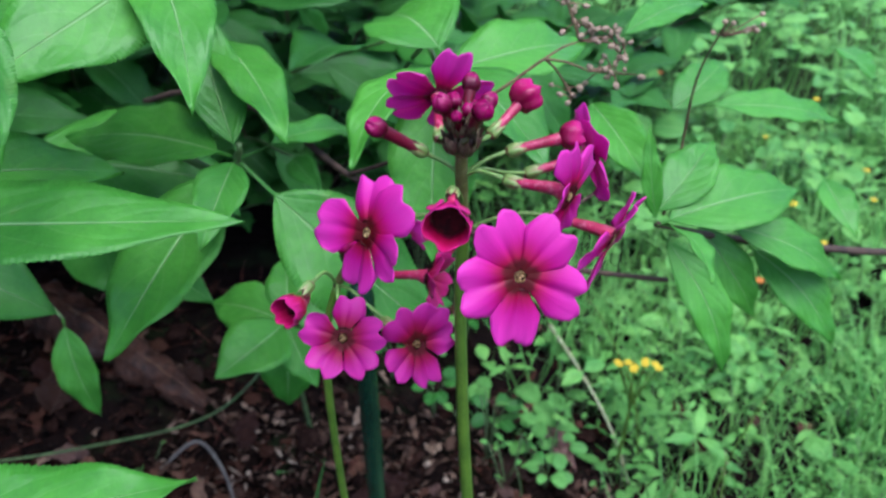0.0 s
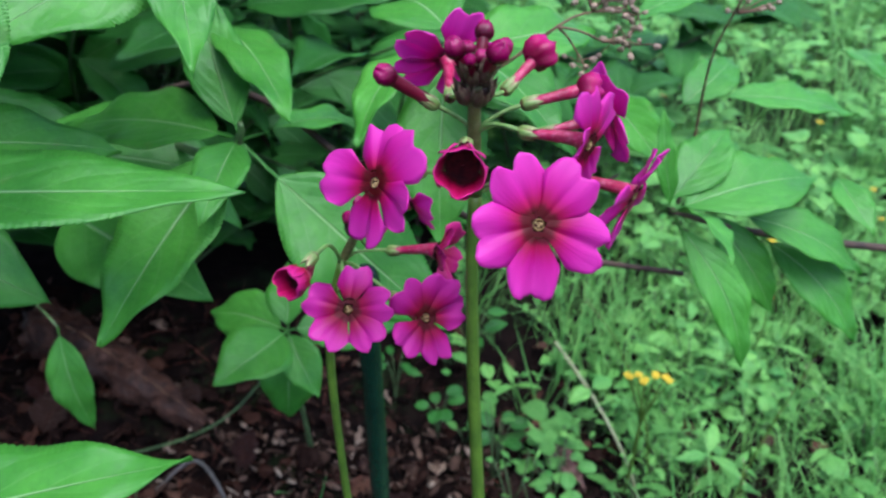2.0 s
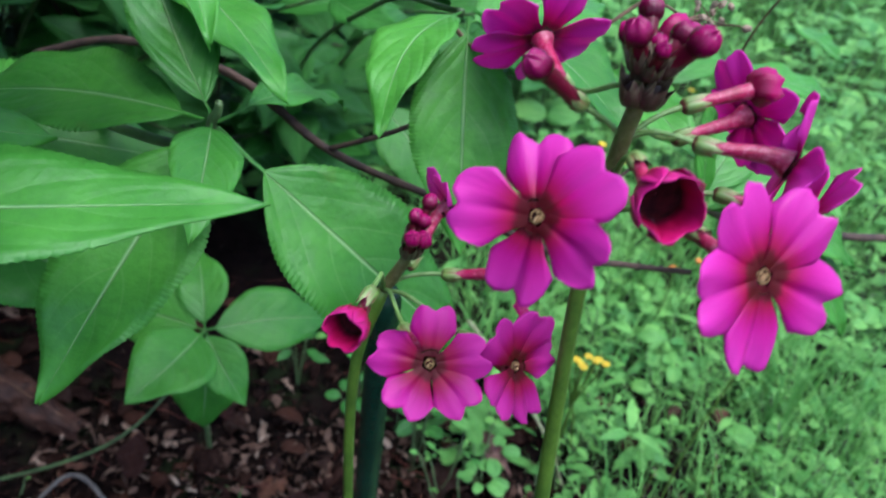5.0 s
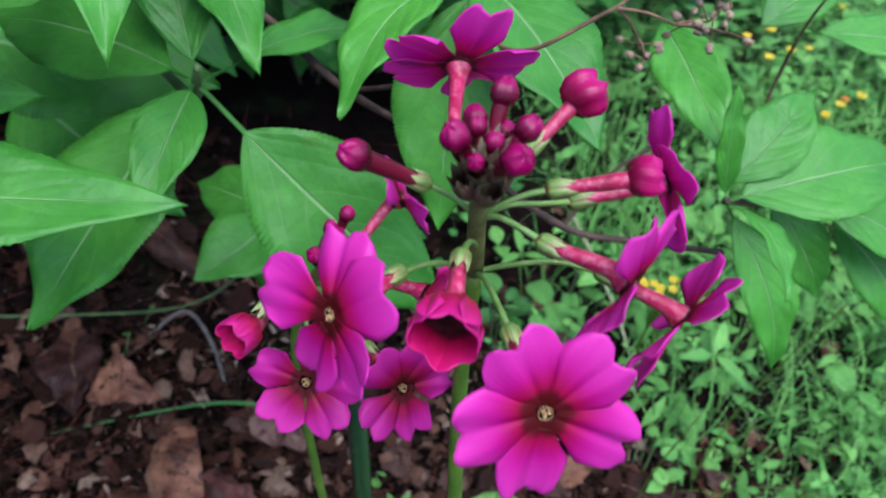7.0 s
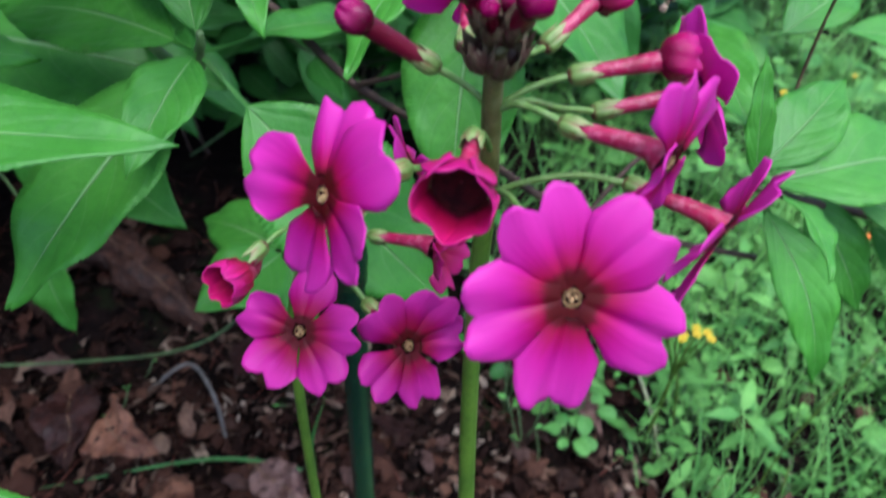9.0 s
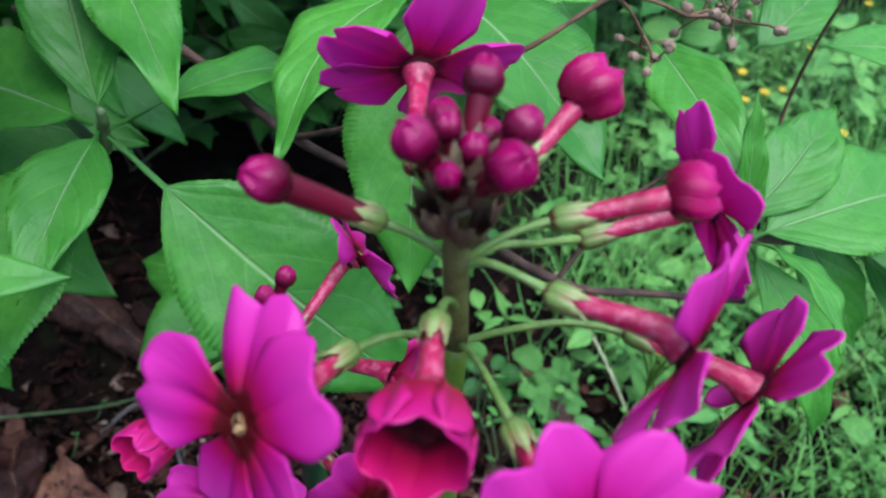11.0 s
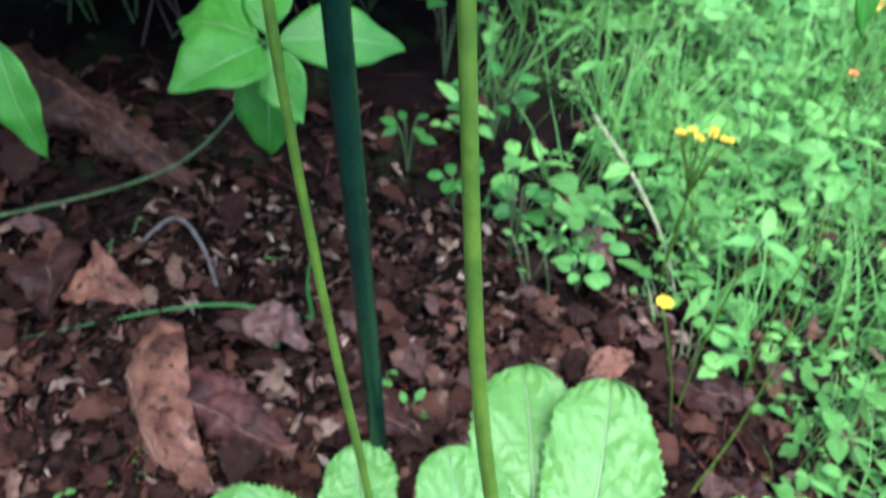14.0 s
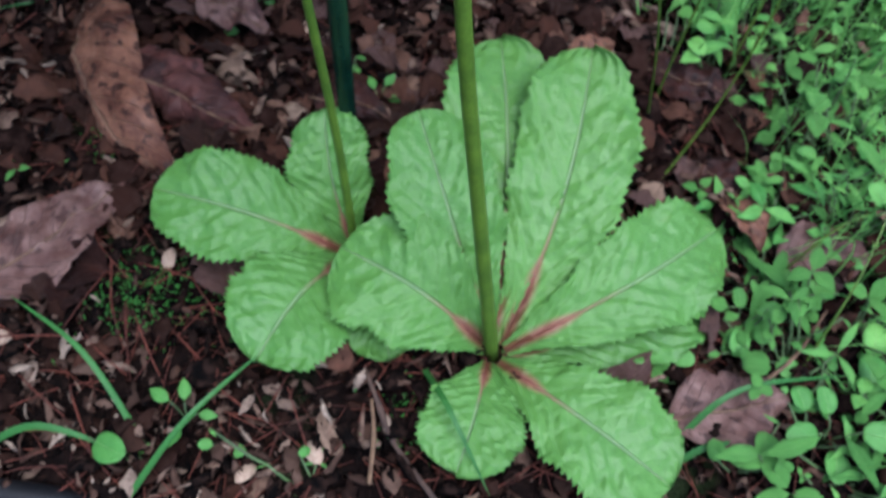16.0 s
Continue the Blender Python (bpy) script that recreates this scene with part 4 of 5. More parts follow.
# the shoot with narrower drooping leaves over the grass
NODE_R = vec(0.1012, 0.2640, 0.3030)
RIGHT_WAY = [(0.50, 0.50, -0.01), (0.44, 0.46, 0.12), (0.33, 0.37, 0.225), (0.205, 0.315, 0.262), (0.140, 0.292, 0.280), NODE_R]
right = thing("shrub", (0.50, 0.50, 0.0), "leafy shrub shoot with narrow drooping pointed leaves", "shrub")
tube("branch", RIGHT_WAY, [0.0026, 0.0024, 0.002, 0.0016, 0.0014, 0.0011], BARK, right, n=36, lumps=0.15)
for i, (b, tip, w, hint, arch) in enumerate([
    (NODE_R, (0.158, 0.292, 0.3030), 0.042, (0.0, -0.30, 0.95), 0.10),
    (NODE_R + vec(0.004, 0.008, -0.008), (0.1335, 0.2511, 0.2460), 0.024, (0.2, -0.75, 0.6), 0.14),
    (NODE_R, (0.1125, 0.2300, 0.3020), 0.019, (0.5, -0.3, 0.8), 0.20),
    (NODE_R + vec(0.02, 0.025, -0.012), (0.1528, 0.2823, 0.2492), 0.024, (0.1, -0.8, 0.5), 0.12),
    (NODE_R + vec(0.03, 0.022, -0.012), (0.1834, 0.2878, 0.2644), 0.029, (0.0, -0.4, 0.9), 0.14),
    (NODE_R + vec(0.045, 0.030, -0.026), (0.1860, 0.2780, 0.2400), 0.029, (0.0, -0.6, 0.8), 0.12),
    ((0.0787, 0.3200, 0.3240), (0.0965, 0.2650, 0.3170), 0.028, (-0.2, -0.3, 0.9), 0.06),
    (NODE_R, (0.0930, 0.2720, 0.3380), 0.011, (0.25, -0.9, 0.3), 0.08),
    ((0.1274, 0.3312, 0.3190), (0.1939, 0.3501, 0.3048), 0.026, (0.0, -0.3, 0.95), 0.08),
    ((0.1189, 0.3503, 0.3050), (0.1492, 0.3891, 0.3138), 0.030, (0.0, -0.4, 0.9), 0.1),
    ((0.0835, 0.3060, 0.3542), (0.1278, 0.3595, 0.3504), 0.018, (0.2, -0.4, 0.9), 0.08),
    (NODE_R + vec(-0.001, 0.004, 0), (0.125, 0.300, 0.318), 0.028, (0, -0.3, 0.9), 0.1),
    ((0.2047, 0.3702, 0.2676), (0.2121, 0.3346, 0.2554), 0.024, (0.0, -0.6, 0.7), 0.1),
    ((0.2316, 0.4637, 0.2980), (0.2322, 0.4062, 0.3005), 0.024, (0.0, -0.2, 1), 0.1),
]):
    leaf(right, b, tip, 0.70 * w, hint, seed=50 + i, arch=arch)

# a bare brown branch behind the flowers
branch = thing("dead_branch", (-0.16, 0.33, 0.30), "thin bare brown branch behind the flowers", "branch")
tube("limb", [(-0.115, 0.345, 0.30), (-0.08, 0.32, 0.318), (-0.043, 0.300, 0.318), (-0.014, 0.292, 0.2993), (0.0223, 0.284, 0.288), (0.0585, 0.2626, 0.2841), (0.085, 0.268, 0.277), (0.1138, 0.2767, 0.2687)], [0.0014, 0.0014, 0.0014, 0.0013, 0.0012, 0.0011, 0.001], BARK, branch, n=50, sides=8, lumps=0.25, seed=3)
tube("twig", [(-0.014, 0.292, 0.2993), (0.004, 0.282, 0.312), (0.024, 0.276, 0.326)], [0.0009, 0.0008, 0.0006], BARK, branch, n=14, sides=6, lumps=0.2)
tube("twig", [(0.0585, 0.2626, 0.2841), (0.07, 0.272, 0.30), (0.085, 0.285, 0.305)], [0.0008, 0.0007, 0.0005], BARK, branch, n=14, sides=6, lumps=0.2)

# last year's dry flower head
dry = thing("dry_flower_head", (0.0195, 0.288, 0.344), "dry brown flower head with small pale seed capsules", "dry flower")
tube("stalk", [(0.0195, 0.288, 0.344), (0.0240, 0.268, 0.346), (0.0364, 0.2405, 0.3585), (0.0531, 0.2395, 0.3722)], [0.0007, 0.0006, 0.0005, 0.00045], DRY_STEM, dry, n=40, sides=8, lumps=0.2)
TWIG = vec(0.0531, 0.2395, 0.3722)
HUBS = [
    ((0.0637, 0.2520, 0.3730), [(0.0625, 0.2555, 0.3775, 8), (0.0675, 0.2540, 0.3760, 9), (0.0730, 0.2525, 0.3745, 9), (0.0765, 0.2505, 0.3730, 7), (0.0590, 0.2560, 0.3830, 9), (0.0560, 0.2500, 0.3900, 8)]),
    ((0.0670, 0.2460, 0.3665), [(0.0738, 0.2480, 0.3670, 4), (0.0696, 0.2480, 0.3655, 3), (0.0748, 0.2465, 0.3650, 4), (0.0777, 0.2465, 0.3660, 3)]),
    ((0.0600, 0.2440, 0.3635), [(0.0604, 0.2455, 0.3605, 3), (0.0627, 0.2430, 0.3590, 3)]),
]
for hub, ends in HUBS:
    hub = Vector(hub)
    tube("branchlet", [TWIG, TWIG.lerp(hub, 0.5) + vec(0, 0, 0.0008), hub], [0.0004, 0.00034, 0.0003], DRY_STEM, dry, n=8, sides=6, lumps=0.2)
    for x, y, z, many in ends:
        tip = vec(x, y, z)
        tube("branchlet", [hub, hub.lerp(tip, 0.5) + vec(0, 0, 0.0006), tip], [0.00032, 0.00028, 0.00022], DRY_STEM, dry, n=6, sides=5)
        for j in range(many):
            q = tip + vec(rng.gauss(0, 1), rng.gauss(0, 1), rng.gauss(0, 0.8)) * 0.0024
            tube("branchlet", [tip, tip.lerp(q, 0.6) + vec(0, 0, 0.0004), q], [0.00022, 0.0002, 0.00016], DRY_STEM, dry, n=4, sides=4)
            sv, sf, su = lathe([(-1, 0.05), (-0.8, 0.5), (-0.2, 0.85), (0.4, 0.72), (0.8, 0.5), (1.15, 0.62), (0.95, 0.1)], 10, 0.16)
            part("capsule", mesh("capsule", sv, sf, CAPSULE, su), dry, frame_of(q, (q - tip) + vec(0, 0, 0.0005), (0.3, 0.2, 1)) @ Matrix.Scale(rng.uniform(0.0007, 0.0011), 4))
stalk2 = thing("dry_stalk", (0.108, 0.282, 0.296), "thin dark dry flower stalk with a few capsules", "dry flower")
tube("stalk", [(0.1080, 0.282, 0.2960), (0.1135, 0.296, 0.305), (0.1145, 0.302, 0.318), (0.1110, 0.290, 0.3490), (0.1140, 0.281, 0.372)], [0.0007, 0.0006, 0.0005, 0.0004, 0.0003], DRY_STEM, stalk2, n=30, sides=6, lumps=0.3)
for j in range(9):
    q = vec(0.1125 + rng.uniform(-0.004, 0.014), 0.283 + rng.uniform(-0.003, 0.004), 0.370 + rng.uniform(-0.004, 0.004))
    tube("branchlet", [(0.1135, 0.282, 0.366), q], [0.0003, 0.0002], DRY_STEM, stalk2, n=4, sides=5)
    sv, sf, su = lathe([(-1, 0.05), (-0.8, 0.5), (-0.2, 0.85), (0.4, 0.75), (0.8, 0.4), (1.1, 0.1)], 9, 0.08)
    part("capsule", mesh("capsule", sv, sf, CAPSULE, su), stalk2, Matrix.Translation(q) @ Matrix.Scale(0.0011, 4))

# ---- undergrowth behind: leaves of the wood's edge ----
BACK_SHAPES = []
for i in range(6):
    v, f, u = leaf_data(1.0, 0.42 + 0.05 * (i % 3), nv=14, nu=4, teeth=0, arch=0.10 + 0.03 * (i % 3), fold=0.25, droop=0.05 * (i % 2), wave=0.02, seed=200 + i, thick=0.006)
    BACK_SHAPES.append(mesh("leaf", v, f, BACK_LEAF, u))


def bush(name, at, spread, count, sizes, label, seed):
    """A bushy plant: several stems, each with leaves along it that face up and outwards."""
    r = random.Random(seed)
    b = thing(name, at, label, "shrub")
    left = count
    while left > 0:
        end = vec(at[0] + r.uniform(-1, 1) * spread[0], at[1] + r.uniform(-1, 1) * spread[1], at[2] + r.uniform(0.35, 1) * spread[2])
        mid = Vector(at).lerp(end, 0.5) + vec(0, 0, 0.15 * spread[2])
        pts = [Vector(at) + vec(r.uniform(-0.03, 0.03), r.uniform(-0.03, 0.03), -0.01), mid, end]
        tube("branch", pts, [0.0014, 0.0011, 0.0007], SHRUB_STEM if r.random() < 0.3 else BARK, b, n=8, sides=6)
        way = spline(pts, 12)
        for j in range(4, 13):
            for side in (0, 1):
                a = j * 1.7 + side * math.pi + r.uniform(-0.5, 0.5)
                out = vec(math.cos(a), math.sin(a), r.uniform(-0.25, 0.45))
                s = r.uniform(*sizes)
                part("leaf", BACK_SHAPES[r.randrange(6)], b, frame_of(way[j], out, vec(r.uniform(-0.3, 0.3), r.uniform(-0.6, 0.1), 1)) @ Matrix.Scale(s, 4))
                left -= 1
    return b


WOOD = "leafy green shrub with broad pointed leaves in the undergrowth"
bush("shrub", (-0.32, 0.66, 0), (0.18, 0.20, 0.40), 160, (0.06, 0.10), WOOD, 1)
bush("shrub", (-0.12, 0.68, 0), (0.18, 0.14, 0.36), 150, (0.05, 0.09), WOOD, 2)
bush("shrub", (-0.45, 0.85, 0), (0.25, 0.2, 0.45), 150, (0.07, 0.12), WOOD, 3)
bush("shrub", (0.10, 0.86, 0), (0.20, 0.16, 0.26), 130, (0.05, 0.09), WOOD, 4)
bush("shrub", (-0.15, 1.10, 0), (0.30, 0.2, 0.40), 150, (0.07, 0.12), WOOD, 5)
bush("shrub", (-0.75, 1.25, 0), (0.35, 0.25, 0.55), 150, (0.09, 0.14), WOOD, 6)
bush("shrub", (0.00, 0.66, 0), (0.10, 0.07, 0.20), 60, (0.04, 0.07), WOOD, 7)
# the next two stand unseen at the left, added to hold off sky light
bush("shrub", (-1.25, 0.35, 0), (0.40, 0.40, 0.9), 170, (0.12, 0.20), WOOD, 9)
bush("shrub", (-1.15, 0.95, 0), (0.40, 0.30, 0.9), 170, (0.12, 0.20), WOOD, 10)
bush("shrub", (-0.43, 0.40, 0), (0.15, 0.22, 0.34), 140, (0.07, 0.11), WOOD, 8)
# tall shrubs, mostly out of view, added to block sky light over the soil
for i, (x, y, wide) in enumerate(((-0.62, 0.60, 0.30), (-0.34, 0.84, 0.30), (-0.08, 0.98, 0.28), (-0.62, 0.20, 0.26))):
    bush("shrub", (x, y, 0), (wide, 0.26, 1.05), 240, (0.10, 0.16), "tall leafy green shrub added to shade the undergrowth", 30 + i)
for i, (x, y) in enumerate(((2.75, 3.1), (3.3, 3.4), (3.9, 3.2), (3.6, 4.1), (4.6, 3.9))):
    bush("shrub", (x, y, 0), (0.55, 0.5, 1.0), 190, (0.14, 0.24), "tall dark leafy shrub at the far edge of the meadow", 20 + i)
bush("shrub", (-0.25, 0.64, 0), (0.20, 0.07, 0.11), 80, (0.03, 0.06), "low leafy green shrub at the foot of the undergrowth", 12)


# ---- litter, grass and herbs ----
def edge(y):
    """Where the bare litter ends and the green begins."""
    return max(-0.10, min(0.160, -0.02 + (0.47 - y) * 0.85))


def chip(r, nv=3, nu=2):
    v, f, u = leaf_data(1.0, r.uniform(0.18, 0.75), rounded if r.random() < 0.35 else ovate, nv=4, nu=2, teeth=0, arch=r.uniform(0.05, 0.3), fold=r.uniform(-0.3, 0.5), wave=0.08, seed=r.randrange(999), thick=0.05)
    return [q + vec(r.uniform(-0.09, 0.09), r.uniform(-0.09, 0.09), r.uniform(-0.05, 0.05)) for q in v], f, u


def litter():
    r = random.Random(21)
    kinds = [chip(r) for _ in range(14)]
    poses = []
    while len(poses) < 16000:
        x, y = (r.uniform(-0.36, 0.28), r.uniform(-0.02, 0.56)) if r.random() < 0.8 else (r.uniform(-0.7, 0.5), r.uniform(-0.05, 0.95))
        if x > edge(y) + 0.10 + 0.08 * noise.noise(vec(x * 11, y * 11, 1)) and r.random() < 0.75:
            continue
        # chips thinned under the shrub, which darkens the ground in place of its shade
        if y > 0.38 and r.random() < 0.5:
            continue
        s = 0.0025 + 0.0145 * r.random() ** 3.2
        m = Matrix.Translation((x, y, height(x, y) + r.uniform(0.0, 0.006))) @ Euler((r.gauss(0, 0.35), r.gauss(0, 0.35), r.uniform(0, 6.3))).to_matrix().to_4x4() @ Matrix.Scale(s, 4)
        poses.append((r.randrange(14), m))
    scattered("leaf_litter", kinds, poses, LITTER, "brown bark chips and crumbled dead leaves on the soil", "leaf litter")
    bits = []
    for i in range(14):
        v, f, u = leaf_data(1.0, r.uniform(0.35, 0.95), rounded if i % 2 else ovate, nv=7, nu=4, teeth=0, arch=r.uniform(0.02, 0.25), fold=r.uniform(-0.3, 0.6), wave=0.10, seed=600 + i, thick=0.03)
        bits.append(([q + 0.16 * Vector((noise.noise(q * 3 + vec(i, 0, 0)), noise.noise(q * 3 + vec(0, i, 7)), noise.noise(q * 4 + vec(0, 5, i)))) for q in v], f, u))
    poses = []
    while len(poses) < 1700:
        x, y = r.uniform(-0.38, 0.30), r.uniform(-0.02, 0.58)
        # beyond y 0.37 few pale scraps are kept, to imitate the shrub's shade
        if (x > edge(y) + 0.12 and r.random() < 0.5) or ((y > 0.37 or y < 0.19) and r.random() < 0.88):
            continue
        m = Matrix.Translation((x, y, height(x, y) + r.uniform(0.002, 0.008))) @ Euler((r.gauss(0, 0.4), r.gauss(0, 0.4), r.uniform(0, 6.3))).to_matrix().to_4x4() @ Matrix.Scale(r.uniform(0.008, 0.022), 4)
        poses.append((r.randrange(14), m))
    scattered("leaf_scraps", bits, poses, SCRAPS, "reddish brown scraps of dead leaves on the soil", "leaf litter")
    poses = []
    while len(poses) < 3400:
        x, y = r.uniform(-0.18, 0.20), r.uniform(0.02, 0.44)
        if x > edge(y) + 0.08 or noise.noise(vec(x * 16, y * 16, 2)) < r.uniform(-0.5, 0.5):
            continue
        m = Matrix.Translation((x, y, height(x, y) + r.uniform(0.003, 0.009))) @ Euler((r.gauss(0, 0.4), r.gauss(0, 0.4), r.uniform(0, 6.3))).to_matrix().to_4x4() @ Matrix.Diagonal((r.uniform(0.25, 1.1), 1, 1, 1)) @ Matrix.Scale(0.0022 + 0.0115 * r.random() ** 2.4, 4)
        poses.append((r.randrange(14), m))
    scattered("straw_flecks", kinds, poses, FLECKS, "pale tan and grey flecks of broken straw and bark", "leaf litter")
    sticks = [tube_data([(0, -0.5, 0), (r.uniform(-0.1, 0.1), 0, r.uniform(0, 0.08)), (0, 0.5, 0)], [0.009, 0.009, 0.005], n=4, sides=4) for _ in range(6)]
    poses = []
    while len(poses) < 3200:
        x, y = r.uniform(-0.4, 0.3), r.uniform(-0.05, 0.6)
        if x > edge(y) + 0.06 or (y > 0.30 and r.random() < 0.88):
            continue
        m = Matrix.Translation((x, y, height(x, y) + r.uniform(0.001, 0.007))) @ Euler((r.gauss(0, 0.18), 0, r.uniform(0, 6.3))).to_matrix().to_4x4() @ Matrix.Scale(r.uniform(0.012, 0.045), 4)
        poses.append((r.randrange(6), m))
    scattered("dry_needles", sticks, poses, NEEDLE, "thin reddish brown dry needles and twigs on the soil", "leaf litter")


litter()


def blade(r):
    """A grass blade along y that bends over."""
    n = 7
    bend = r.uniform(0.2, 1.1)
    verts, faces, uvs = [], [], []
    for i in range(n + 1):
        v = i / n
        a = bend * v * v
        w = 0.5 * (1 - v**1.7) + 0.02
        for u in (-1, 0, 1):
            verts.append(vec(u * w * 0.035, math.sin(a) * v * 0.8, math.cos(a * 0.7) * v + (0.012 * abs(u) * (1 - v))))
            uvs.append(((u + 1) / 2, v))
    for i in range(n):
        for j in range(2):
            a = i * 3 + j
            faces.append((a, a + 1, a + 4, a + 3))
    return verts, faces, uvs


def greenery():
    r = random.Random(33)
    blades = [blade(r) for _ in range(12)]
    poses = []

    def tuft(x, y, n, lo, hi, wide=1.0):
        for _ in range(n):
            s = r.uniform(lo, hi)
            m = Matrix.Translation((x + r.gauss(0, 0.012), y + r.gauss(0, 0.012), height(x, y) - 0.003)) @ Euler((r.gauss(0, 0.22), r.gauss(0, 0.22), r.uniform(0, 6.3))).to_matrix().to_4x4() @ Matrix.Diagonal((s * wide, s, s, 1))
            poses.append((r.randrange(12), m))

    for _ in range(1350):
        x, y = r.uniform(0.0, 0.75), r.uniform(0.16, 1.0)
        if x > edge(y) + 0.14 * r.random() + 0.08:
            mound = max(0.35, 0.8 + 1.1 * noise.noise(vec(x * 7, y * 7, 6)))
            tuft(x, y, 5, 0.04 * mound, 0.12 * mound, 0.52)
    for _ in range(170):
        x, y = r.uniform(0.16, 0.55), r.uniform(0.06, 0.5)
        if x - edge(y) > 0.05:
            tuft(x, y, 4, 0.03, 0.11, 0.30)
    for _ in range(1300):
        x, y = r.uniform(-0.7, 2.6), 0.95 + 2.6 * r.random() ** 1.4
        if math.hypot(x - 0.8, y - 0.9) < 1.7 + 0.5 * noise.noise(vec(x * 2, y * 2, 3)):
            tuft(x, y, 6, 0.06, 0.15, 0.7)
    scattered("grass", blades, poses, GRASS, "fine green grass among the herbs", "grass")

    kinds = []
    for i in range(8):
        v, f, u = leaf_data(1.0, r.uniform(0.75, 1.0), rounded, nv=7, nu=4, teeth=7 if i % 2 else 0, bite=0.12, arch=r.uniform(0.03, 0.12), fold=r.uniform(0.1, 0.4), wave=0.03, seed=300 + i, thick=0.02)
        kinds.append((v, f, u))
    for i in range(8):
        v, f, u = leaf_data(1.0 if i < 4 else 1.5, (0.5, 0.42, 0.6, 0.55, 0.36, 0.30, 0.42, 0.5)[i], ovate, nv=8, nu=4, teeth=0, arch=0.1, fold=0.25, wave=0.02, seed=320 + i, thick=0.02)
        kinds.append((v, f, u))
    stalks = [tube_data([(0, 0, 0), (0.06, 0.05, 0.5), (0, 0, 1)], [0.02, 0.016, 0.012], n=4, sides=4)]
    leaves, stems, singles = [], [], []

    def herb(x, y, tall, size, n):
        z = height(x, y)
        first, base = len(leaves), len(stems)
        for _ in range(n):
            top = vec(x + r.gauss(0, 0.011), y + r.gauss(0, 0.011), z + tall * r.uniform(0.35, 1.0))
            foot = vec(x + r.gauss(0, 0.004), y + r.gauss(0, 0.004), z - 0.002)
            up = top - foot
            stems.append((0, frame_of(foot, vec(0, 1, 0.01).cross(up) + vec(0.001, 0, 0), up) @ Matrix.Scale(up.length, 4) @ Matrix.Diagonal((0.04 / max(up.length, 0.02), 0.04 / max(up.length, 0.02), 1, 1))))
            a = r.uniform(0, 6.3)
            k = r.choice((1, 1, 2, 3))
            which = r.randrange(8) if r.random() < 0.26 else 8 + r.randrange(8)
            s = size * r.choice((0.4, 0.55, 0.7, 0.9, 1.2, 1.7)) * (1 if k < 3 else 0.8)
            for j in range(k):
                w = a + j * 6.283 / max(k, 2) + r.uniform(-0.2, 0.2)
                leaves.append((which, frame_of(top, vec(math.cos(w), math.sin(w), r.uniform(-0.25, 0.35)), vec(r.gauss(0, 0.2), r.gauss(-0.2, 0.2), 1)) @ Matrix.Scale(s, 4)))
        if 0.1 < y < 0.47 and x < 0.24 and len(singles) < 120 and r.random() < 0.7:
            singles.append((x, y, z, leaves[first:], stems[base:]))
            del leaves[first:], stems[base:]

    for _ in range(1350):
        x, y = r.uniform(-0.14, 0.70), r.uniform(0.10, 0.95)
        gap = x - edge(y) + 0.04 * noise.noise(vec(x * 14, y * 14, 4))
        clump = noise.noise(vec(x * 11, y * 11, 9))
        if clump < (-0.10 if y < 0.40 else 0.16 if gap < 0.16 else 0.04 if gap < 0.24 else -0.22):
            continue
        if gap > 0.0 and (gap > 0.15 or r.random() < 0.12 + 2.6 * gap):
            herb(x, y, r.uniform(0.010, 0.045) * (1 + 1.6 * max(0.0, clump)), 0.0092 if y < 0.40 else 0.0130, 5)
    for _ in range(1000):
        x, y = r.uniform(0.05, 0.80), r.uniform(0.10, 0.95)
        if x - edge(y) > (0.03 if y < 0.40 else 0.16) + 0.12 * r.random():
            herb(x, y, r.uniform(0.004, 0.014), 0.0080, 4)
    for _ in range(45):
        y = r.uniform(0.16, 0.60)
        x = edge(y) + r.uniform(0.02, 0.30)
        herb(x, y, r.uniform(0.012, 0.04), 0.0115, 4)
    for _ in range(520):
        x, y = r.uniform(0.165, 0.55), r.uniform(0.0, 0.55)
        if x - edge(y) > 0.03 and noise.noise(vec(x * 15, y * 15, 9)) > 0.0:
            herb(x, y, r.uniform(0.012, 0.040), 0.0085, 5)
    for _ in range(200):
        x, y = r.uniform(0.16, 0.36), r.uniform(0.04, 0.26)
        if noise.noise(vec(x * 20, y * 20, 5)) > -0.15:
            herb(x, y, r.uniform(0.006, 0.022), 0.0085, 4)
    for _ in range(3000):
        x, y = r.uniform(-0.6, 2.6), 0.75 + 2.6 * r.random() ** 1.4
        if math.hypot(x - 0.8, y - 0.9) < 1.7 + 0.5 * noise.noise(vec(x * 2, y * 2, 3)):
            herb(x, y, r.uniform(0.03, 0.10), 0.022, 4)
    for _ in range(14):
        x, y = r.uniform(-0.2, 0.12), r.uniform(0.05, 0.40)
        if x < edge(y):
            herb(x, y, r.uniform(0.006, 0.02), 0.007, 2)
    shapes = [mesh("leaf", v, f, HERB_SINGLE, u) for v, f, u in kinds]
    stem_shape = mesh("stalk", *stalks[0][:2], SHRUB_STEM, stalks[0][2])
    for x, y, z, mine, legs in singles:
        plant = thing("ground_herb", (x, y, z), "low herb with small rounded green leaves", "herb", "low herbs")
        for which, m in mine:
            part("leaf", shapes[which], plant, m)
        for _, m in legs:
            part("stalk", stem_shape, plant, m)
    scattered("ground_herbs", kinds, leaves, HERB_LEAF, "low ground cover of small rounded green leaves", "ground cover")
    scattered("herb_stalks", stalks, stems, SHRUB_STEM, "thin green stalks of the ground cover", "ground cover")


greenery()


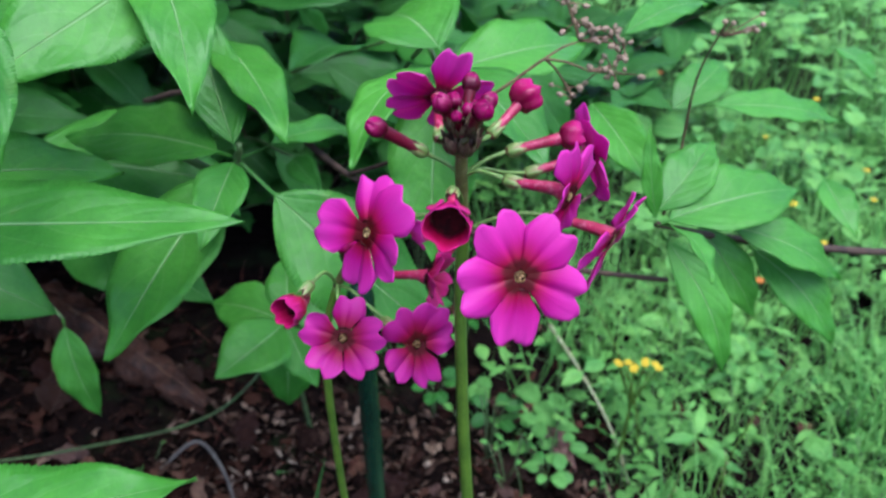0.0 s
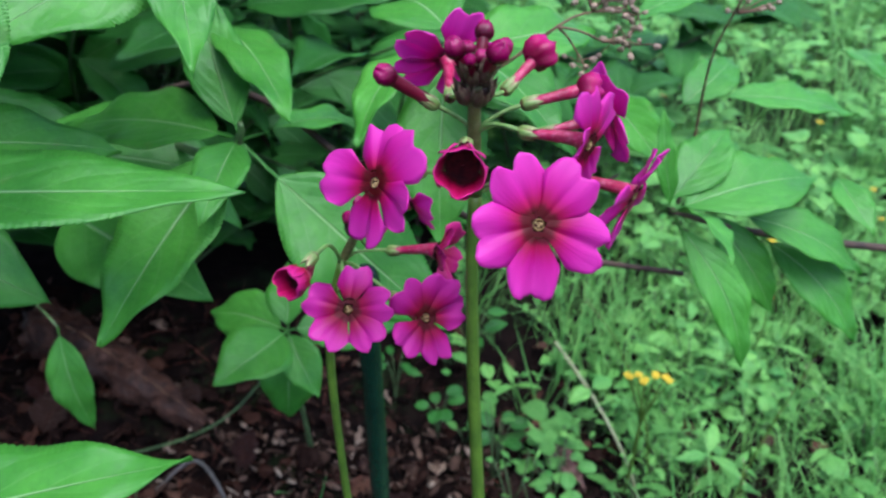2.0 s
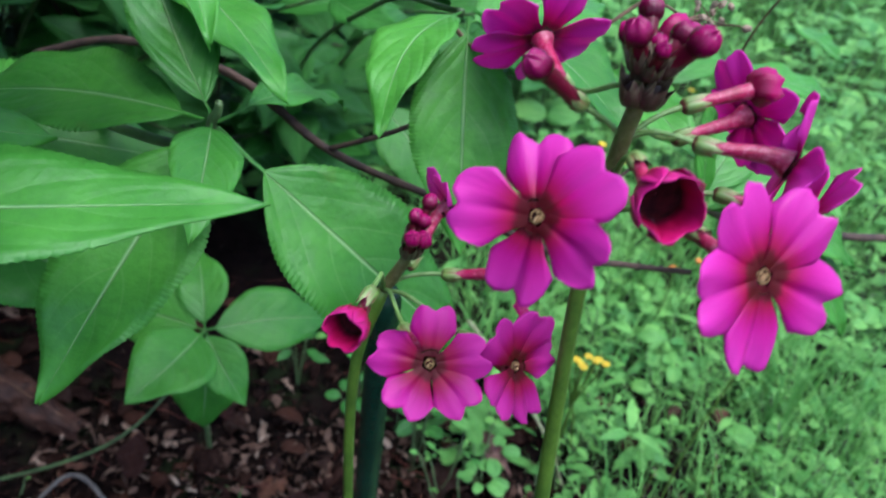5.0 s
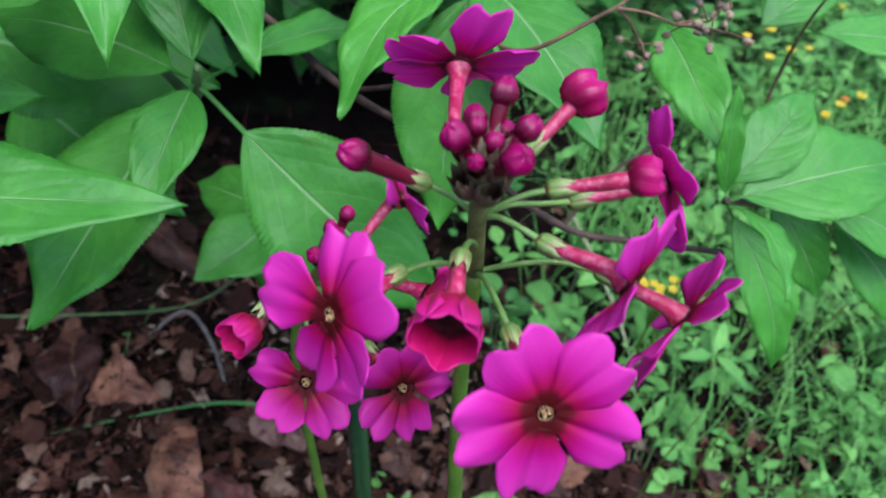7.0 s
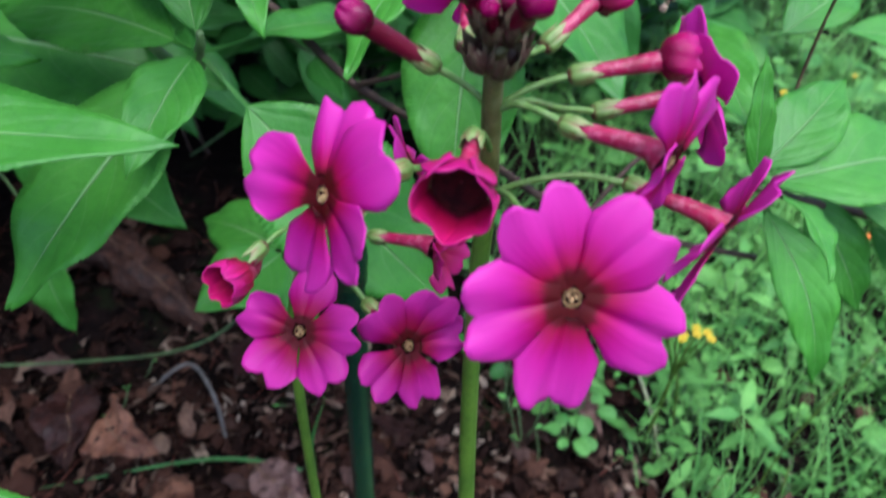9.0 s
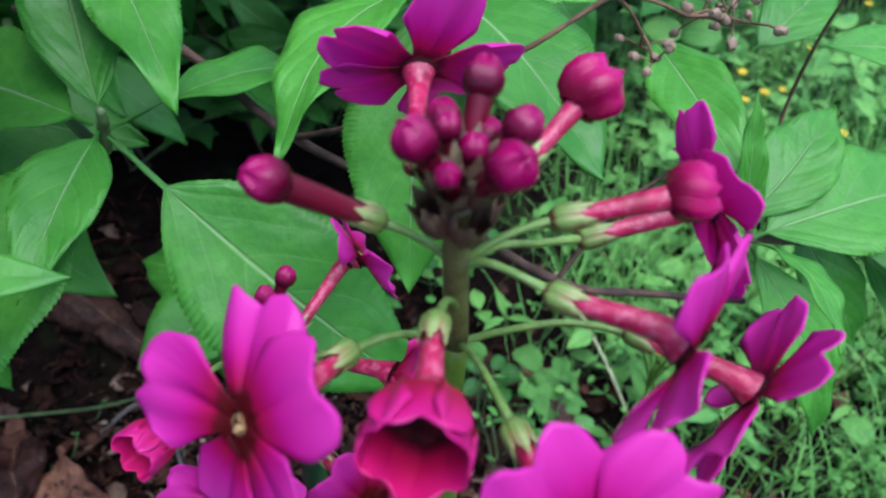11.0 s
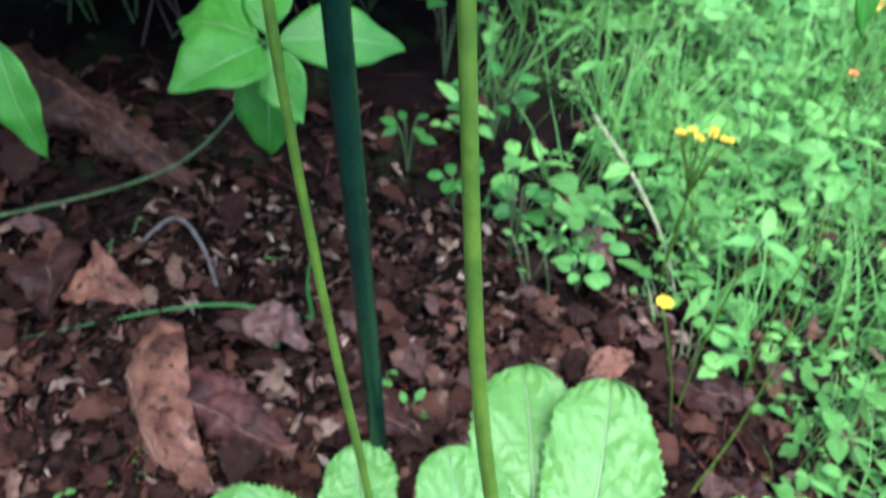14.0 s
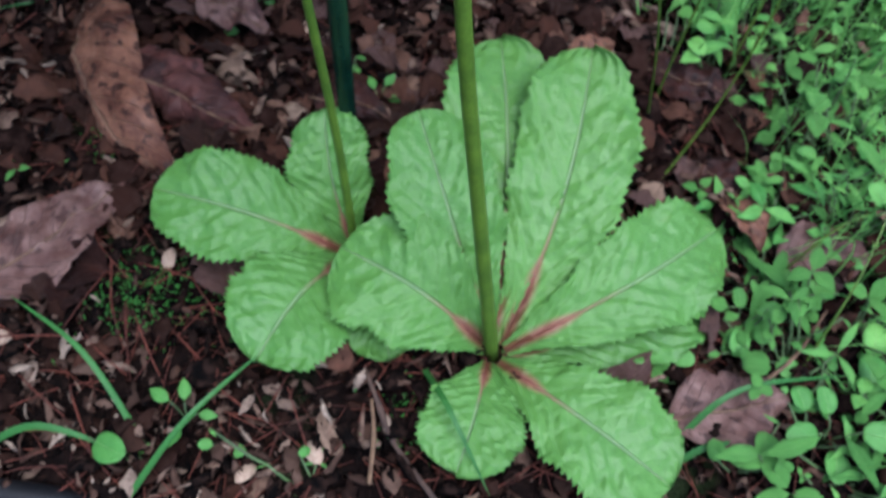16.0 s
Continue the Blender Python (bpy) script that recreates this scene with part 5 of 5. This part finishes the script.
# ---- single small things ----
def blossom_head(parent, q, s, material, petals=5, seed=0):
    r = random.Random(seed)
    hv, hf, hu = lathe([(-0.5, 0.1), (-0.3, 0.7), (0.1, 0.9), (0.4, 0.7), (0.55, 0.1)], 9)
    head = part("blossom", mesh("blossom", [p * s for p in hv], hf, material, hu), parent, frame_of(q, (r.uniform(-0.3, 0.3), -0.3, 1), (0, 1, 0.2)))
    for i in range(petals):
        w = 6.283 * i / petals
        pv, pf, pu = leaf_data(s * 1.6, s * 1.5, rounded, nv=4, nu=2, teeth=0, arch=0.1, fold=0.2, wave=0.0, seed=i, thick=0.0002)
        part("petal", mesh("petal", pv, pf, material, pu), head, frame_of(q, (math.cos(w), math.sin(w), 0.35), (0, -0.2, 1)))


wild = thing("yellow_wildflower", (0.148, 0.395, 0.0), "cluster of small yellow wildflowers on thin stalks", "flower", "wildflowers")
for i in range(9):
    q = vec(0.1447 + rng.uniform(-0.013, 0.013), 0.3894 + rng.uniform(-0.013, 0.013), 0.1169 + rng.uniform(-0.012, 0.010))
    tube("stalk", [(0.148, 0.396, 0), (0.147, 0.393, 0.07), q], [0.0008, 0.0006, 0.0005], STEM, wild, n=8, sides=5)
    blossom_head(wild, q, 0.0019, YELLOW, seed=i)
button = thing("yellow_wildflower", (0.1470, 0.2890, 0.0), "single round yellow wildflower on a thin stalk", "flower", "wildflowers")
tube("stalk", [(0.1470, 0.2890, 0), (0.1281, 0.2654, 0.075), (0.1051, 0.2365, 0.150)], [0.0006, 0.0005, 0.0004], STEM, button, n=14, sides=6)
blossom_head(button, vec(0.1051, 0.2365, 0.1517), 0.0021, YELLOW, 7)
MEADOW = [(0.249, 0.739), (0.267, 0.741), (0.292, 0.740), (0.321, 0.600), (0.339, 0.598), (0.356, 0.829), (0.322, 0.664), (0.331, 0.660), (0.446, 0.937), (0.261, 0.973), (0.425, 0.733), (0.428, 0.706), (0.303, 0.732), (0.260, 0.697), (0.308, 0.651), (0.316, 0.655), (0.269, 0.539), (0.322, 0.543), (0.302, 0.561), (0.52, 0.86), (0.60, 1.05)]
for i, (x, y) in enumerate(MEADOW):
    z, s, m = 0.066 + 0.01 * math.sin(i * 2.1), 0.0028 + 0.0005 * math.sin(i), ORANGE if i in (6, 9, 16, 17, 18) else YELLOW
    wf = thing("yellow_wildflower", (x, y, 0), "small yellow wildflower in the grass" if m is YELLOW else "small orange wildflower in the grass", "flower", "wildflowers")
    tube("stalk", [(x, y + 0.005, -0.002), (x + 0.003, y, z * 0.6), (x, y, z)], [0.0008, 0.0006, 0.0005], STEM, wf, n=6, sides=5)
    blossom_head(wf, vec(x, y, z), s, m, seed=i)

stalk3 = thing("dry_stalk", (0.155, 0.407, 0.0), "pale dry bent stalk standing in the herbs", "dry stalk")
tube("stalk", [(0.1600, 0.385, -0.005), (0.148, 0.412, 0.020), (0.127, 0.456, 0.036), (0.1027, 0.506, 0.0425)], [0.0008, 0.0010, 0.0013, 0.0018], STRAW, stalk3, n=24, sides=8)

DEAD = [
    ((-0.140, 0.138, 0.004), (-0.090, 0.210, 0.004), 0.040, (0, -0.1, 1), DEAD_GREY, 0.03, 0.08, "flat greyish dead leaf with small holes"),
    ((-0.190, 0.345, 0.004), (-0.140, 0.318, 0.010), 0.034, (0.2, -0.5, 0.8), DEAD_TAN, 0.25, 0.6, "crumpled orange brown dead leaf"),
    ((-0.215, 0.36, 0.004), (-0.185, 0.30, 0.010), 0.040, (0.1, -0.4, 0.9), DEAD_RED, 0.15, 0.4, "dark red dead leaf on the soil"),
    ((-0.090, 0.330, 0.004), (-0.045, 0.305, 0.006), 0.026, (0, -0.2, 1), DEAD_GREY, 0.1, 0.2, "flat brown dead leaf"),
    ((0.195, 0.205, 0.004), (0.245, 0.222, 0.005), 0.034, (0, -0.2, 1), DEAD_GREY, 0.05, 0.1, "pinkish brown flat dead leaf"),
    ((0.178, 0.245, 0.004), (0.190, 0.212, 0.010), 0.024, (0.2, -0.4, 0.9), DEAD_TAN, 0.2, 0.3, "tan curled dead leaf"),
    ((0.145, 0.130, 0.003), (0.200, 0.148, 0.005), 0.034, (0, -0.1, 1), DEAD_GREY, 0.04, 0.1, "pinkish brown dead leaf"),
    ((0.140, 0.318, 0.004), (0.190, 0.308, 0.005), 0.026, (0, -0.2, 1), DEAD_RED, 0.05, 0.1, "reddish dead leaf under the herbs"),
    ((0.168, 0.262, 0.004), (0.190, 0.240, 0.006), 0.022, (0, -0.3, 1), DEAD_RED, 0.1, 0.2, "small dark dead leaf"),
    ((0.088, 0.435, 0.006), (0.118, 0.385, 0.010), 0.018, (0.3, -0.4, 0.9), DEAD_GREY, 0.08, 0.3, "grey curled dead leaf"),
    ((0.075, 0.43, 0.006), (0.105, 0.44, 0.010), 0.02, (0, -0.4, 0.9), DEAD_TAN, 0.1, 0.3, "orange brown dead leaf"),
    ((0.10, 0.31, 0.004), (0.128, 0.33, 0.007), 0.018, (0, -0.3, 0.9), DEAD_TAN, 0.1, 0.3, "tan dead leaf at the edge of the herbs"),
    ((-0.020, 0.270, 0.004), (0.022, 0.262, 0.005), 0.020, (0, -0.2, 1), DEAD_RED, 0.08, 0.3, "brown dead leaf behind the stake"),
    ((0.028, 0.215, 0.004), (0.040, 0.250, 0.006), 0.022, (0, -0.2, 1), DEAD_TAN, 0.08, 0.2, "tan dead leaf between the rosettes"),
]
def midrib(dead, way):
    """The raised main vein of a dry leaf."""
    way = [q + Vector((0, 0, 0.0001)) for q in way]
    rv, rf, ru = tube_data(way, [0.0006, 0.0005, 0.0002], sides=6, smoothed=False)
    part("midrib", mesh("midrib", rv, rf, DRY_STEM, ru), dead, PLACED[dead], "paler raised midrib")


def crumpled(length, width, arch, fold, seed, nv=34, nu=12, ragged=0.30, crease=0.085):
    """A dry leaf: buckled along its veins, its rim torn and curled up."""
    v, f, u = leaf_data(length, width, ovate, nv=nv, nu=nu, teeth=0, arch=arch, fold=fold, wave=0.05, droop=0.04, seed=seed, thick=0.0004)
    k = 1 / length
    for q in v:
        a = abs(q.x) / (width / 2)
        side = 3 if q.x > 0 else 8
        q.z += length * crease * (noise.noise(Vector((q.x * k * 4, q.y * k * 5, seed))) + 0.5 * noise.noise(Vector((q.x * k * 13, q.y * k * 13, seed + 4))))
        q.z += length * 0.10 * a**3 * noise.noise(Vector((side, q.y * k * 4, seed + 7)))
        tear = 1 - ragged * a * max(0.0, noise.noise(Vector((side, q.y * k * 9, seed))) + 0.6 * noise.noise(Vector((side, q.y * k * 27, seed))))
        q.x = q.x * tear + 0.08 * length * noise.noise(Vector((0, q.y * k * 2.5, seed)))
    return v, f, u


for i, (a, b, w, hint, material, arch, fold, label) in enumerate(DEAD):
    a, b = Vector(a) + vec(0, 0, 0.004), Vector(b) + vec(0, 0, 0.005)
    v, f, u = crumpled((b - a).length, w, arch, fold, 400 + i)
    dead = tagged(part("dead_leaf", mesh("dead_leaf", v, f, material, u), None, frame_of(a, b - a, hint)), label, "dead leaf", "dead leaves")
    midrib(dead, [v[k * 13 + 6] for k in range(0, 34, 3)])

# smaller dead leaves and scraps among them
SCRAP_SHAPES = []
for i in range(8):
    v, f, u = crumpled(1.0, (0.45, 0.6, 0.75, 0.9)[i % 4], 0.12, (0.1, 0.4, -0.2, 0.6)[i // 2], 450 + i, 14, 8, 0.6, 0.14)
    SCRAP_SHAPES.append(([Vector((q.x, q.y, q.z)) for q in v], f, u))
SCRAP_MESHES = [mesh("dead_leaf", v, f, m, u) for v, f, u in SCRAP_SHAPES for m in (DEAD_RED, DEAD_TAN, DEAD_BARK, DEAD_GREY)]
sr = random.Random(77)
kept = 0
while kept < 130:
    x, y = (sr.uniform(-0.30, 0.10), sr.uniform(0.14, 0.46)) if kept < 55 else (sr.uniform(0.10, 0.27), sr.uniform(0.08, 0.36)) if kept < 95 else (sr.uniform(-0.09, 0.09), sr.uniform(0.25, 0.38))
    if kept < 55 and x > edge(y) + 0.02:
        continue
    kind = sr.randrange(8)
    tone = sr.choice((0, 0, 0, 1, 2, 2, 3)) if kept < 55 else sr.choice((0, 1, 3, 3, 3))
    m = Matrix.Translation((x, y, height(x, y) + sr.uniform(0.003, 0.009))) @ Euler((sr.gauss(0, 0.25), sr.gauss(0, 0.25), sr.uniform(0, 6.3))).to_matrix().to_4x4() @ Matrix.Scale(sr.uniform(0.014, 0.038 if kept < 95 else 0.026), 4)
    tagged(own(new("dead_leaf", SCRAP_MESHES[kind * 4 + tone]), None, m), ("crumpled reddish brown dead leaf on the soil", "crumpled tan dead leaf on the soil", "crumpled dark brown dead leaf on the soil", "greyish pink dry dead leaf on the soil")[tone], "dead leaf", "dead leaves")
    kept += 1

# a rolled dead leaf, large and brittle, on the soil
def curl_data(points, radii, turn, seed, big, fine):
    pts = spline(points, 40)
    verts, faces, uvs = [], [], []
    for i, q in enumerate(pts):
        d = (pts[min(i + 1, 40)] - pts[max(i - 1, 0)]).normalized()
        x = d.cross(vec(0, 0, 1)).normalized()
        z = x.cross(d)
        v = i / 40
        k = v * (len(radii) - 1)
        a = min(int(k), len(radii) - 2)
        r = radii[a] + (radii[a + 1] - radii[a]) * (k - a)
        for j in range(23):
            w = -0.9 + turn * j / 22
            rr = r * (1 + big * noise.noise(vec(j * 0.25, v * 8, seed)) + fine * noise.noise(vec(j * 0.7, v * 24, seed + 3)) - 0.3 * (j / 22) ** 2)
            verts.append(q + x * rr * math.cos(w) + z * rr * math.sin(w))
            uvs.append((j / 22, v))
    n = len(verts)
    mid = [p for p in pts for _ in range(23)]
    verts += [a + (b - a) * 0.05 for a, b in zip(verts, mid)]
    uvs += uvs
    for i in range(40):
        for j in range(22):
            a, b, c, d = i * 23 + j, i * 23 + j + 1, (i + 1) * 23 + j + 1, (i + 1) * 23 + j
            faces += [(a, b, c, d), (n + d, n + c, n + b, n + a)]
    return verts, faces, uvs


for seed, pts, radii, turn, material, label, big, fine in [
    (3, [(-0.320, 0.515, 0.022), (-0.255, 0.480, 0.020), (-0.200, 0.452, 0.013), (-0.155, 0.428, 0.007)], [0.020, 0.021, 0.017, 0.012, 0.005], 4.6, DEAD_BARK, "large rolled dark brown dead leaf on the litter", 0.55, 0.32),
    (5, [(-0.116, 0.304, 0.002), (-0.104, 0.280, 0.002), (-0.090, 0.250, 0.002), (-0.070, 0.220, 0.002)], [0.026, 0.032, 0.029, 0.022, 0.006], 2.6, DEAD_TAN, "large curled tan dead leaf with dark blotches", 0.10, 0.06),
    (8, [(-0.098, 0.275, 0.006), (-0.078, 0.266, 0.008), (-0.058, 0.256, 0.007), (-0.040, 0.248, 0.004)], [0.017, 0.018, 0.013, 0.003], 3.3, DEAD_MAROON, "dark red brown dead leaf folded like a cone", 0.30, 0.12),
]:
    v, f, u = curl_data(pts, radii, turn, seed, big, fine)
    dead = tagged(part("dead_leaf", mesh("dead_leaf", v, f, material, u), None), label, "dead leaf", "dead leaves")
    midrib(dead, [v[k * 23 + 11] for k in range(0, 41, 3)])

# bending grass blades in front
for i, (pts, w) in enumerate([
    ([(-0.050, 0.100, 0.0), (-0.075, 0.125, 0.020), (-0.108, 0.143, 0.022)], 0.003),
    ([(-0.050, 0.078, 0.0), (-0.030, 0.105, 0.022), (-0.008, 0.137, 0.020)], 0.0032),
    ([(0.052, 0.142, 0.004), (0.062, 0.120, 0.026), (0.081, 0.094, 0.012)], 0.0032),
    ([(0.150, 0.122, 0.0), (0.172, 0.142, 0.024), (0.225, 0.160, 0.012)], 0.0032),
    ([(0.150, 0.115, 0.0), (0.162, 0.122, 0.012), (0.178, 0.127, 0.010)], 0.0036),
    ([(-0.110, 0.088, 0.0), (-0.085, 0.098, 0.012), (-0.052, 0.094, 0.004)], 0.004),
    ([(-0.052, 0.335, 0.0), (-0.053, 0.337, 0.03), (-0.047, 0.345, 0.060)], 0.003),
    ([(-0.052, 0.334, 0.002), (-0.11, 0.325, 0.012), (-0.20, 0.29, 0.008)], 0.003),
]):
    p = spline(pts, 14)
    verts, faces, uvs = [], [], []
    for j, q in enumerate(p):
        v = j / 14
        d = (p[min(j + 1, 14)] - p[max(j - 1, 0)]).normalized()
        x = d.cross(vec(0, -0.2, 1)).normalized()
        hw = 0.36 * w * (1 - v**3) + 0.0001
        for uu in (-1, 0, 1):
            verts.append(q + x * uu * hw + vec(0, 0, 0.0006 * abs(uu)))
            uvs.append(((uu + 1) / 2, v))
    for j in range(14):
        for k in range(2):
            a = j * 3 + k
            faces.append((a, a + 1, a + 4, a + 3))
    tagged(part("wild_grass", mesh("wild_grass", verts, faces, SINGLE_BLADE, uvs), None), "single bent green grass blade over the litter", "grass", "grass blades")

# a thin pale trailing stem and a grey root on the litter
trail = thing("trailing_stem", (-0.20, 0.33, 0.03), "thin pale green trailing stem over the litter", "stem")
tube("stem", [(-0.33, 0.36, -0.002), (-0.20, 0.345, 0.055), (-0.11, 0.335, 0.105), (-0.066, 0.352, 0.150)], [0.0009, 0.0009, 0.0008, 0.0007], SHRUB_STEM, trail, n=24, sides=6)
root = thing("dead_root", (-0.15, 0.36, 0.0), "thin grey dead root arching over the litter", "root")
tube("root", [(-0.175, 0.370, 0.0), (-0.150, 0.385, 0.018), (-0.125, 0.365, 0.018), (-0.105, 0.335, 0.0)], [0.0012, 0.0014, 0.0012, 0.0008], ROOT, root, n=24, sides=7, lumps=0.2)
for i, (x, y, s) in enumerate([(-0.061, 0.172, 0.006), (-0.111, 0.131, 0.006), (-0.007, 0.097, 0.006), (0.011, 0.107, 0.007), (-0.115, 0.262, 0.004), (-0.03, 0.315, 0.006), (-0.012, 0.305, 0.006), (-0.035, 0.295, 0.005)]):
    v, f, u = leaf_data(s * 1.6, s, rounded, nv=8, nu=6, teeth=0, arch=0.25, fold=-0.2, wave=0.0, seed=i, thick=0.0004)
    tagged(part("seed_husk", mesh("seed_husk", v, f, CAPSULE, u), None, Matrix.Translation((x, y, height(x, y) + 0.005)) @ Euler((0.2, 0.1, i * 1.3)).to_matrix().to_4x4()), "pale papery seed husk on the soil", "husk", "husks")


# low herbs that stand singly by the rosettes
def small_herb(x, y, leaves, tall, size, seed, shape=rounded, skin=HERB_SINGLE):
    r = random.Random(seed)
    z = height(x, y)
    plant = thing("ground_herb", (x, y, z), "single low herb with a few smooth rounded green leaves", "herb", "low herbs")
    for i in range(leaves):
        a = 6.283 * i / leaves + r.uniform(-0.5, 0.5)
        top = vec(x + 0.55 * size * math.cos(a), y + 0.55 * size * math.sin(a), z + tall * r.uniform(0.6, 1.0))
        tube("stalk", [(x, y, z - 0.002), (x + 0.2 * size * math.cos(a), y + 0.2 * size * math.sin(a), z + 0.5 * tall), top], [0.0005, 0.0004, 0.0004], SHRUB_STEM, plant, n=6, sides=5)
        s = size * r.uniform(0.75, 1.15)
        leaf(plant, top, top + vec(s * math.cos(a), s * math.sin(a), s * r.uniform(-0.15, 0.25)), s * (0.85 if shape is rounded else 0.5), (r.uniform(-0.2, 0.2), -0.25, 1), skin, shape=shape, nv=14, nu=6, teeth=0, arch=0.06, fold=0.15, wave=0.02, seed=seed + i)


for i, (x, y, leaves, tall, size) in enumerate([
    (-0.070, 0.098, 1, 0.018, 0.013), (-0.035, 0.110, 4, 0.018, 0.009), (-0.020, 0.102, 2, 0.010, 0.006), (0.183, 0.180, 3, 0.016, 0.011), (0.192, 0.166, 3, 0.012, 0.010),
    (0.146, 0.163, 2, 0.012, 0.011), (0.120, 0.160, 2, 0.012, 0.010), (0.153, 0.142, 2, 0.010, 0.010), (0.013, 0.278, 5, 0.012, 0.008), (0.098, 0.381, 6, 0.022, 0.011),
    (-0.010, 0.600, 6, 0.080, 0.026), (0.035, 0.520, 6, 0.060, 0.022),
    (0.108, 0.402, 5, 0.026, 0.012), (-0.021, 0.480, 6, 0.050, 0.014), (0.015, 0.445, 6, 0.045, 0.013), (0.060, 0.420, 5, 0.040, 0.013), (-0.062, 0.315, 2, 0.008, 0.007), (0.215, 0.135, 4, 0.020, 0.014),
]):
    # the herbs behind take BACK_LEAF, a dark tone in place of shade
    small_herb(x, y, leaves, tall, size, 700 + 9 * i, ovate if i in (1, 8, 10, 11, 13) else rounded, BACK_LEAF if i in (10, 11, 13, 14, 15) else HERB_SINGLE)

# moss on the bare soil
mr = random.Random(91)
sprig = [leaf_data(1.0, 0.35, ovate, nv=5, nu=2, teeth=0, arch=0.2, fold=0.3, wave=0.0, seed=i, thick=0.04) for i in range(3)]
tufts = []
for x, y, spread in ((-0.072, 0.166, 0.008), (-0.079, 0.154, 0.009), (-0.066, 0.169, 0.006), (-0.060, 0.150, 0.010), (-0.035, 0.165, 0.010), (-0.105, 0.235, 0.006), (0.045, 0.120, 0.008)):
    for _ in range(130):
        px, py, w = x + mr.gauss(0, spread), y + mr.gauss(0, spread), mr.uniform(0, 6.3)
        tufts.append((mr.randrange(3), frame_of(vec(px, py, height(px, py) + mr.uniform(0.001, 0.006)), vec(math.cos(w), math.sin(w), mr.uniform(0.3, 1.6)), vec(0.1, -0.2, 1)) @ Matrix.Scale(mr.uniform(0.0012, 0.0032), 4)))
scattered("moss", sprig, tufts, BACK_LEAF, "small dark green moss on the damp soil", "moss")

# twigs and an old black hose end at the front
fallen = thing("fallen_twig", (0.042, 0.112, 0.0), "thin bare grey brown twig on the soil", "twig", "fallen twigs")
tube("twig", [(0.029, 0.137, 0.008), (0.036, 0.124, 0.008), (0.044, 0.110, 0.007), (0.063, 0.090, 0.006)], [0.0009, 0.0012, 0.0011, 0.0010], BARK, fallen, n=16, sides=7, lumps=0.3, seed=4)
fallen = thing("fallen_twig", (0.036, 0.110, 0.0), "short pale brown twig on the soil", "twig", "fallen twigs")
tube("twig", [(0.033, 0.126, 0.007), (0.036, 0.112, 0.006), (0.037, 0.094, 0.006)], [0.0007, 0.0010, 0.0008], DRY_STEM, fallen, n=12, sides=6, lumps=0.3, seed=6)
fallen = thing("fallen_twig", (0.204, 0.164, 0.0), "slender brown twig lying among the herbs", "twig", "fallen twigs")
tube("twig", [(0.182, 0.148, 0.006), (0.203, 0.166, 0.009), (0.222, 0.192, 0.006)], [0.0008, 0.0010, 0.0007], DRY_STEM, fallen, n=12, sides=6, lumps=0.3, seed=7)
hose = thing("garden_hose", (-0.09, 0.074, 0.0), "dull black garden hose half buried in litter", "hose")
tube("hose", [(-0.20, 0.088, -0.001), (-0.12, 0.076, 0.002), (-0.075, 0.075, 0.001), (-0.030, 0.070, -0.006)], [0.0052, 0.0052, 0.0052, 0.0052], RUBBER, hose, n=24, sides=14)

# slender green stems that cross the herbs
for i, pts in enumerate([
    [(0.150, 0.250, 0.0), (0.163, 0.262, 0.050), (0.166, 0.268, 0.110), (0.160, 0.275, 0.170)],
    [(0.150, 0.300, 0.0), (0.150, 0.302, 0.060), (0.153, 0.300, 0.130)],
    [(0.135, 0.275, 0.0), (0.120, 0.262, 0.030), (0.100, 0.250, 0.055)],
    [(0.190, 0.330, 0.0), (0.195, 0.340, 0.090), (0.215, 0.350, 0.170)],
    [(0.165, 0.400, 0.0), (0.155, 0.410, 0.060), (0.130, 0.430, 0.110), (0.110, 0.445, 0.130)],
    [(0.200, 0.205, 0.0), (0.215, 0.215, 0.035), (0.245, 0.230, 0.045)],
    [(0.210, 0.165, 0.0), (0.218, 0.190, 0.040), (0.230, 0.225, 0.060)],
]):
    stem = thing("wild_grass", pts[0], "slender pale green grass stem with a fine seed spray", "grass", "grass stems")
    tube("stem", pts, [0.0007, 0.0005, 0.0004], STEM, stem, n=18, sides=6)
    end, before = Vector(pts[-1]), Vector(pts[-2])
    for j in range(7):
        q = before.lerp(end, 0.55 + 0.075 * j)
        out = vec(math.cos(j * 2.4 + i), math.sin(j * 2.4 + i), 0.7)
        sv, sf, su = lathe([(0.0, 0.00004), (0.0006, 0.0003), (0.0016, 0.00032), (0.0026, 0.00004)], 6)
        part("spikelet", mesh("spikelet", sv, sf, STRAW, su), stem, frame_of(q, out, (0.2, -1, 0.3)))
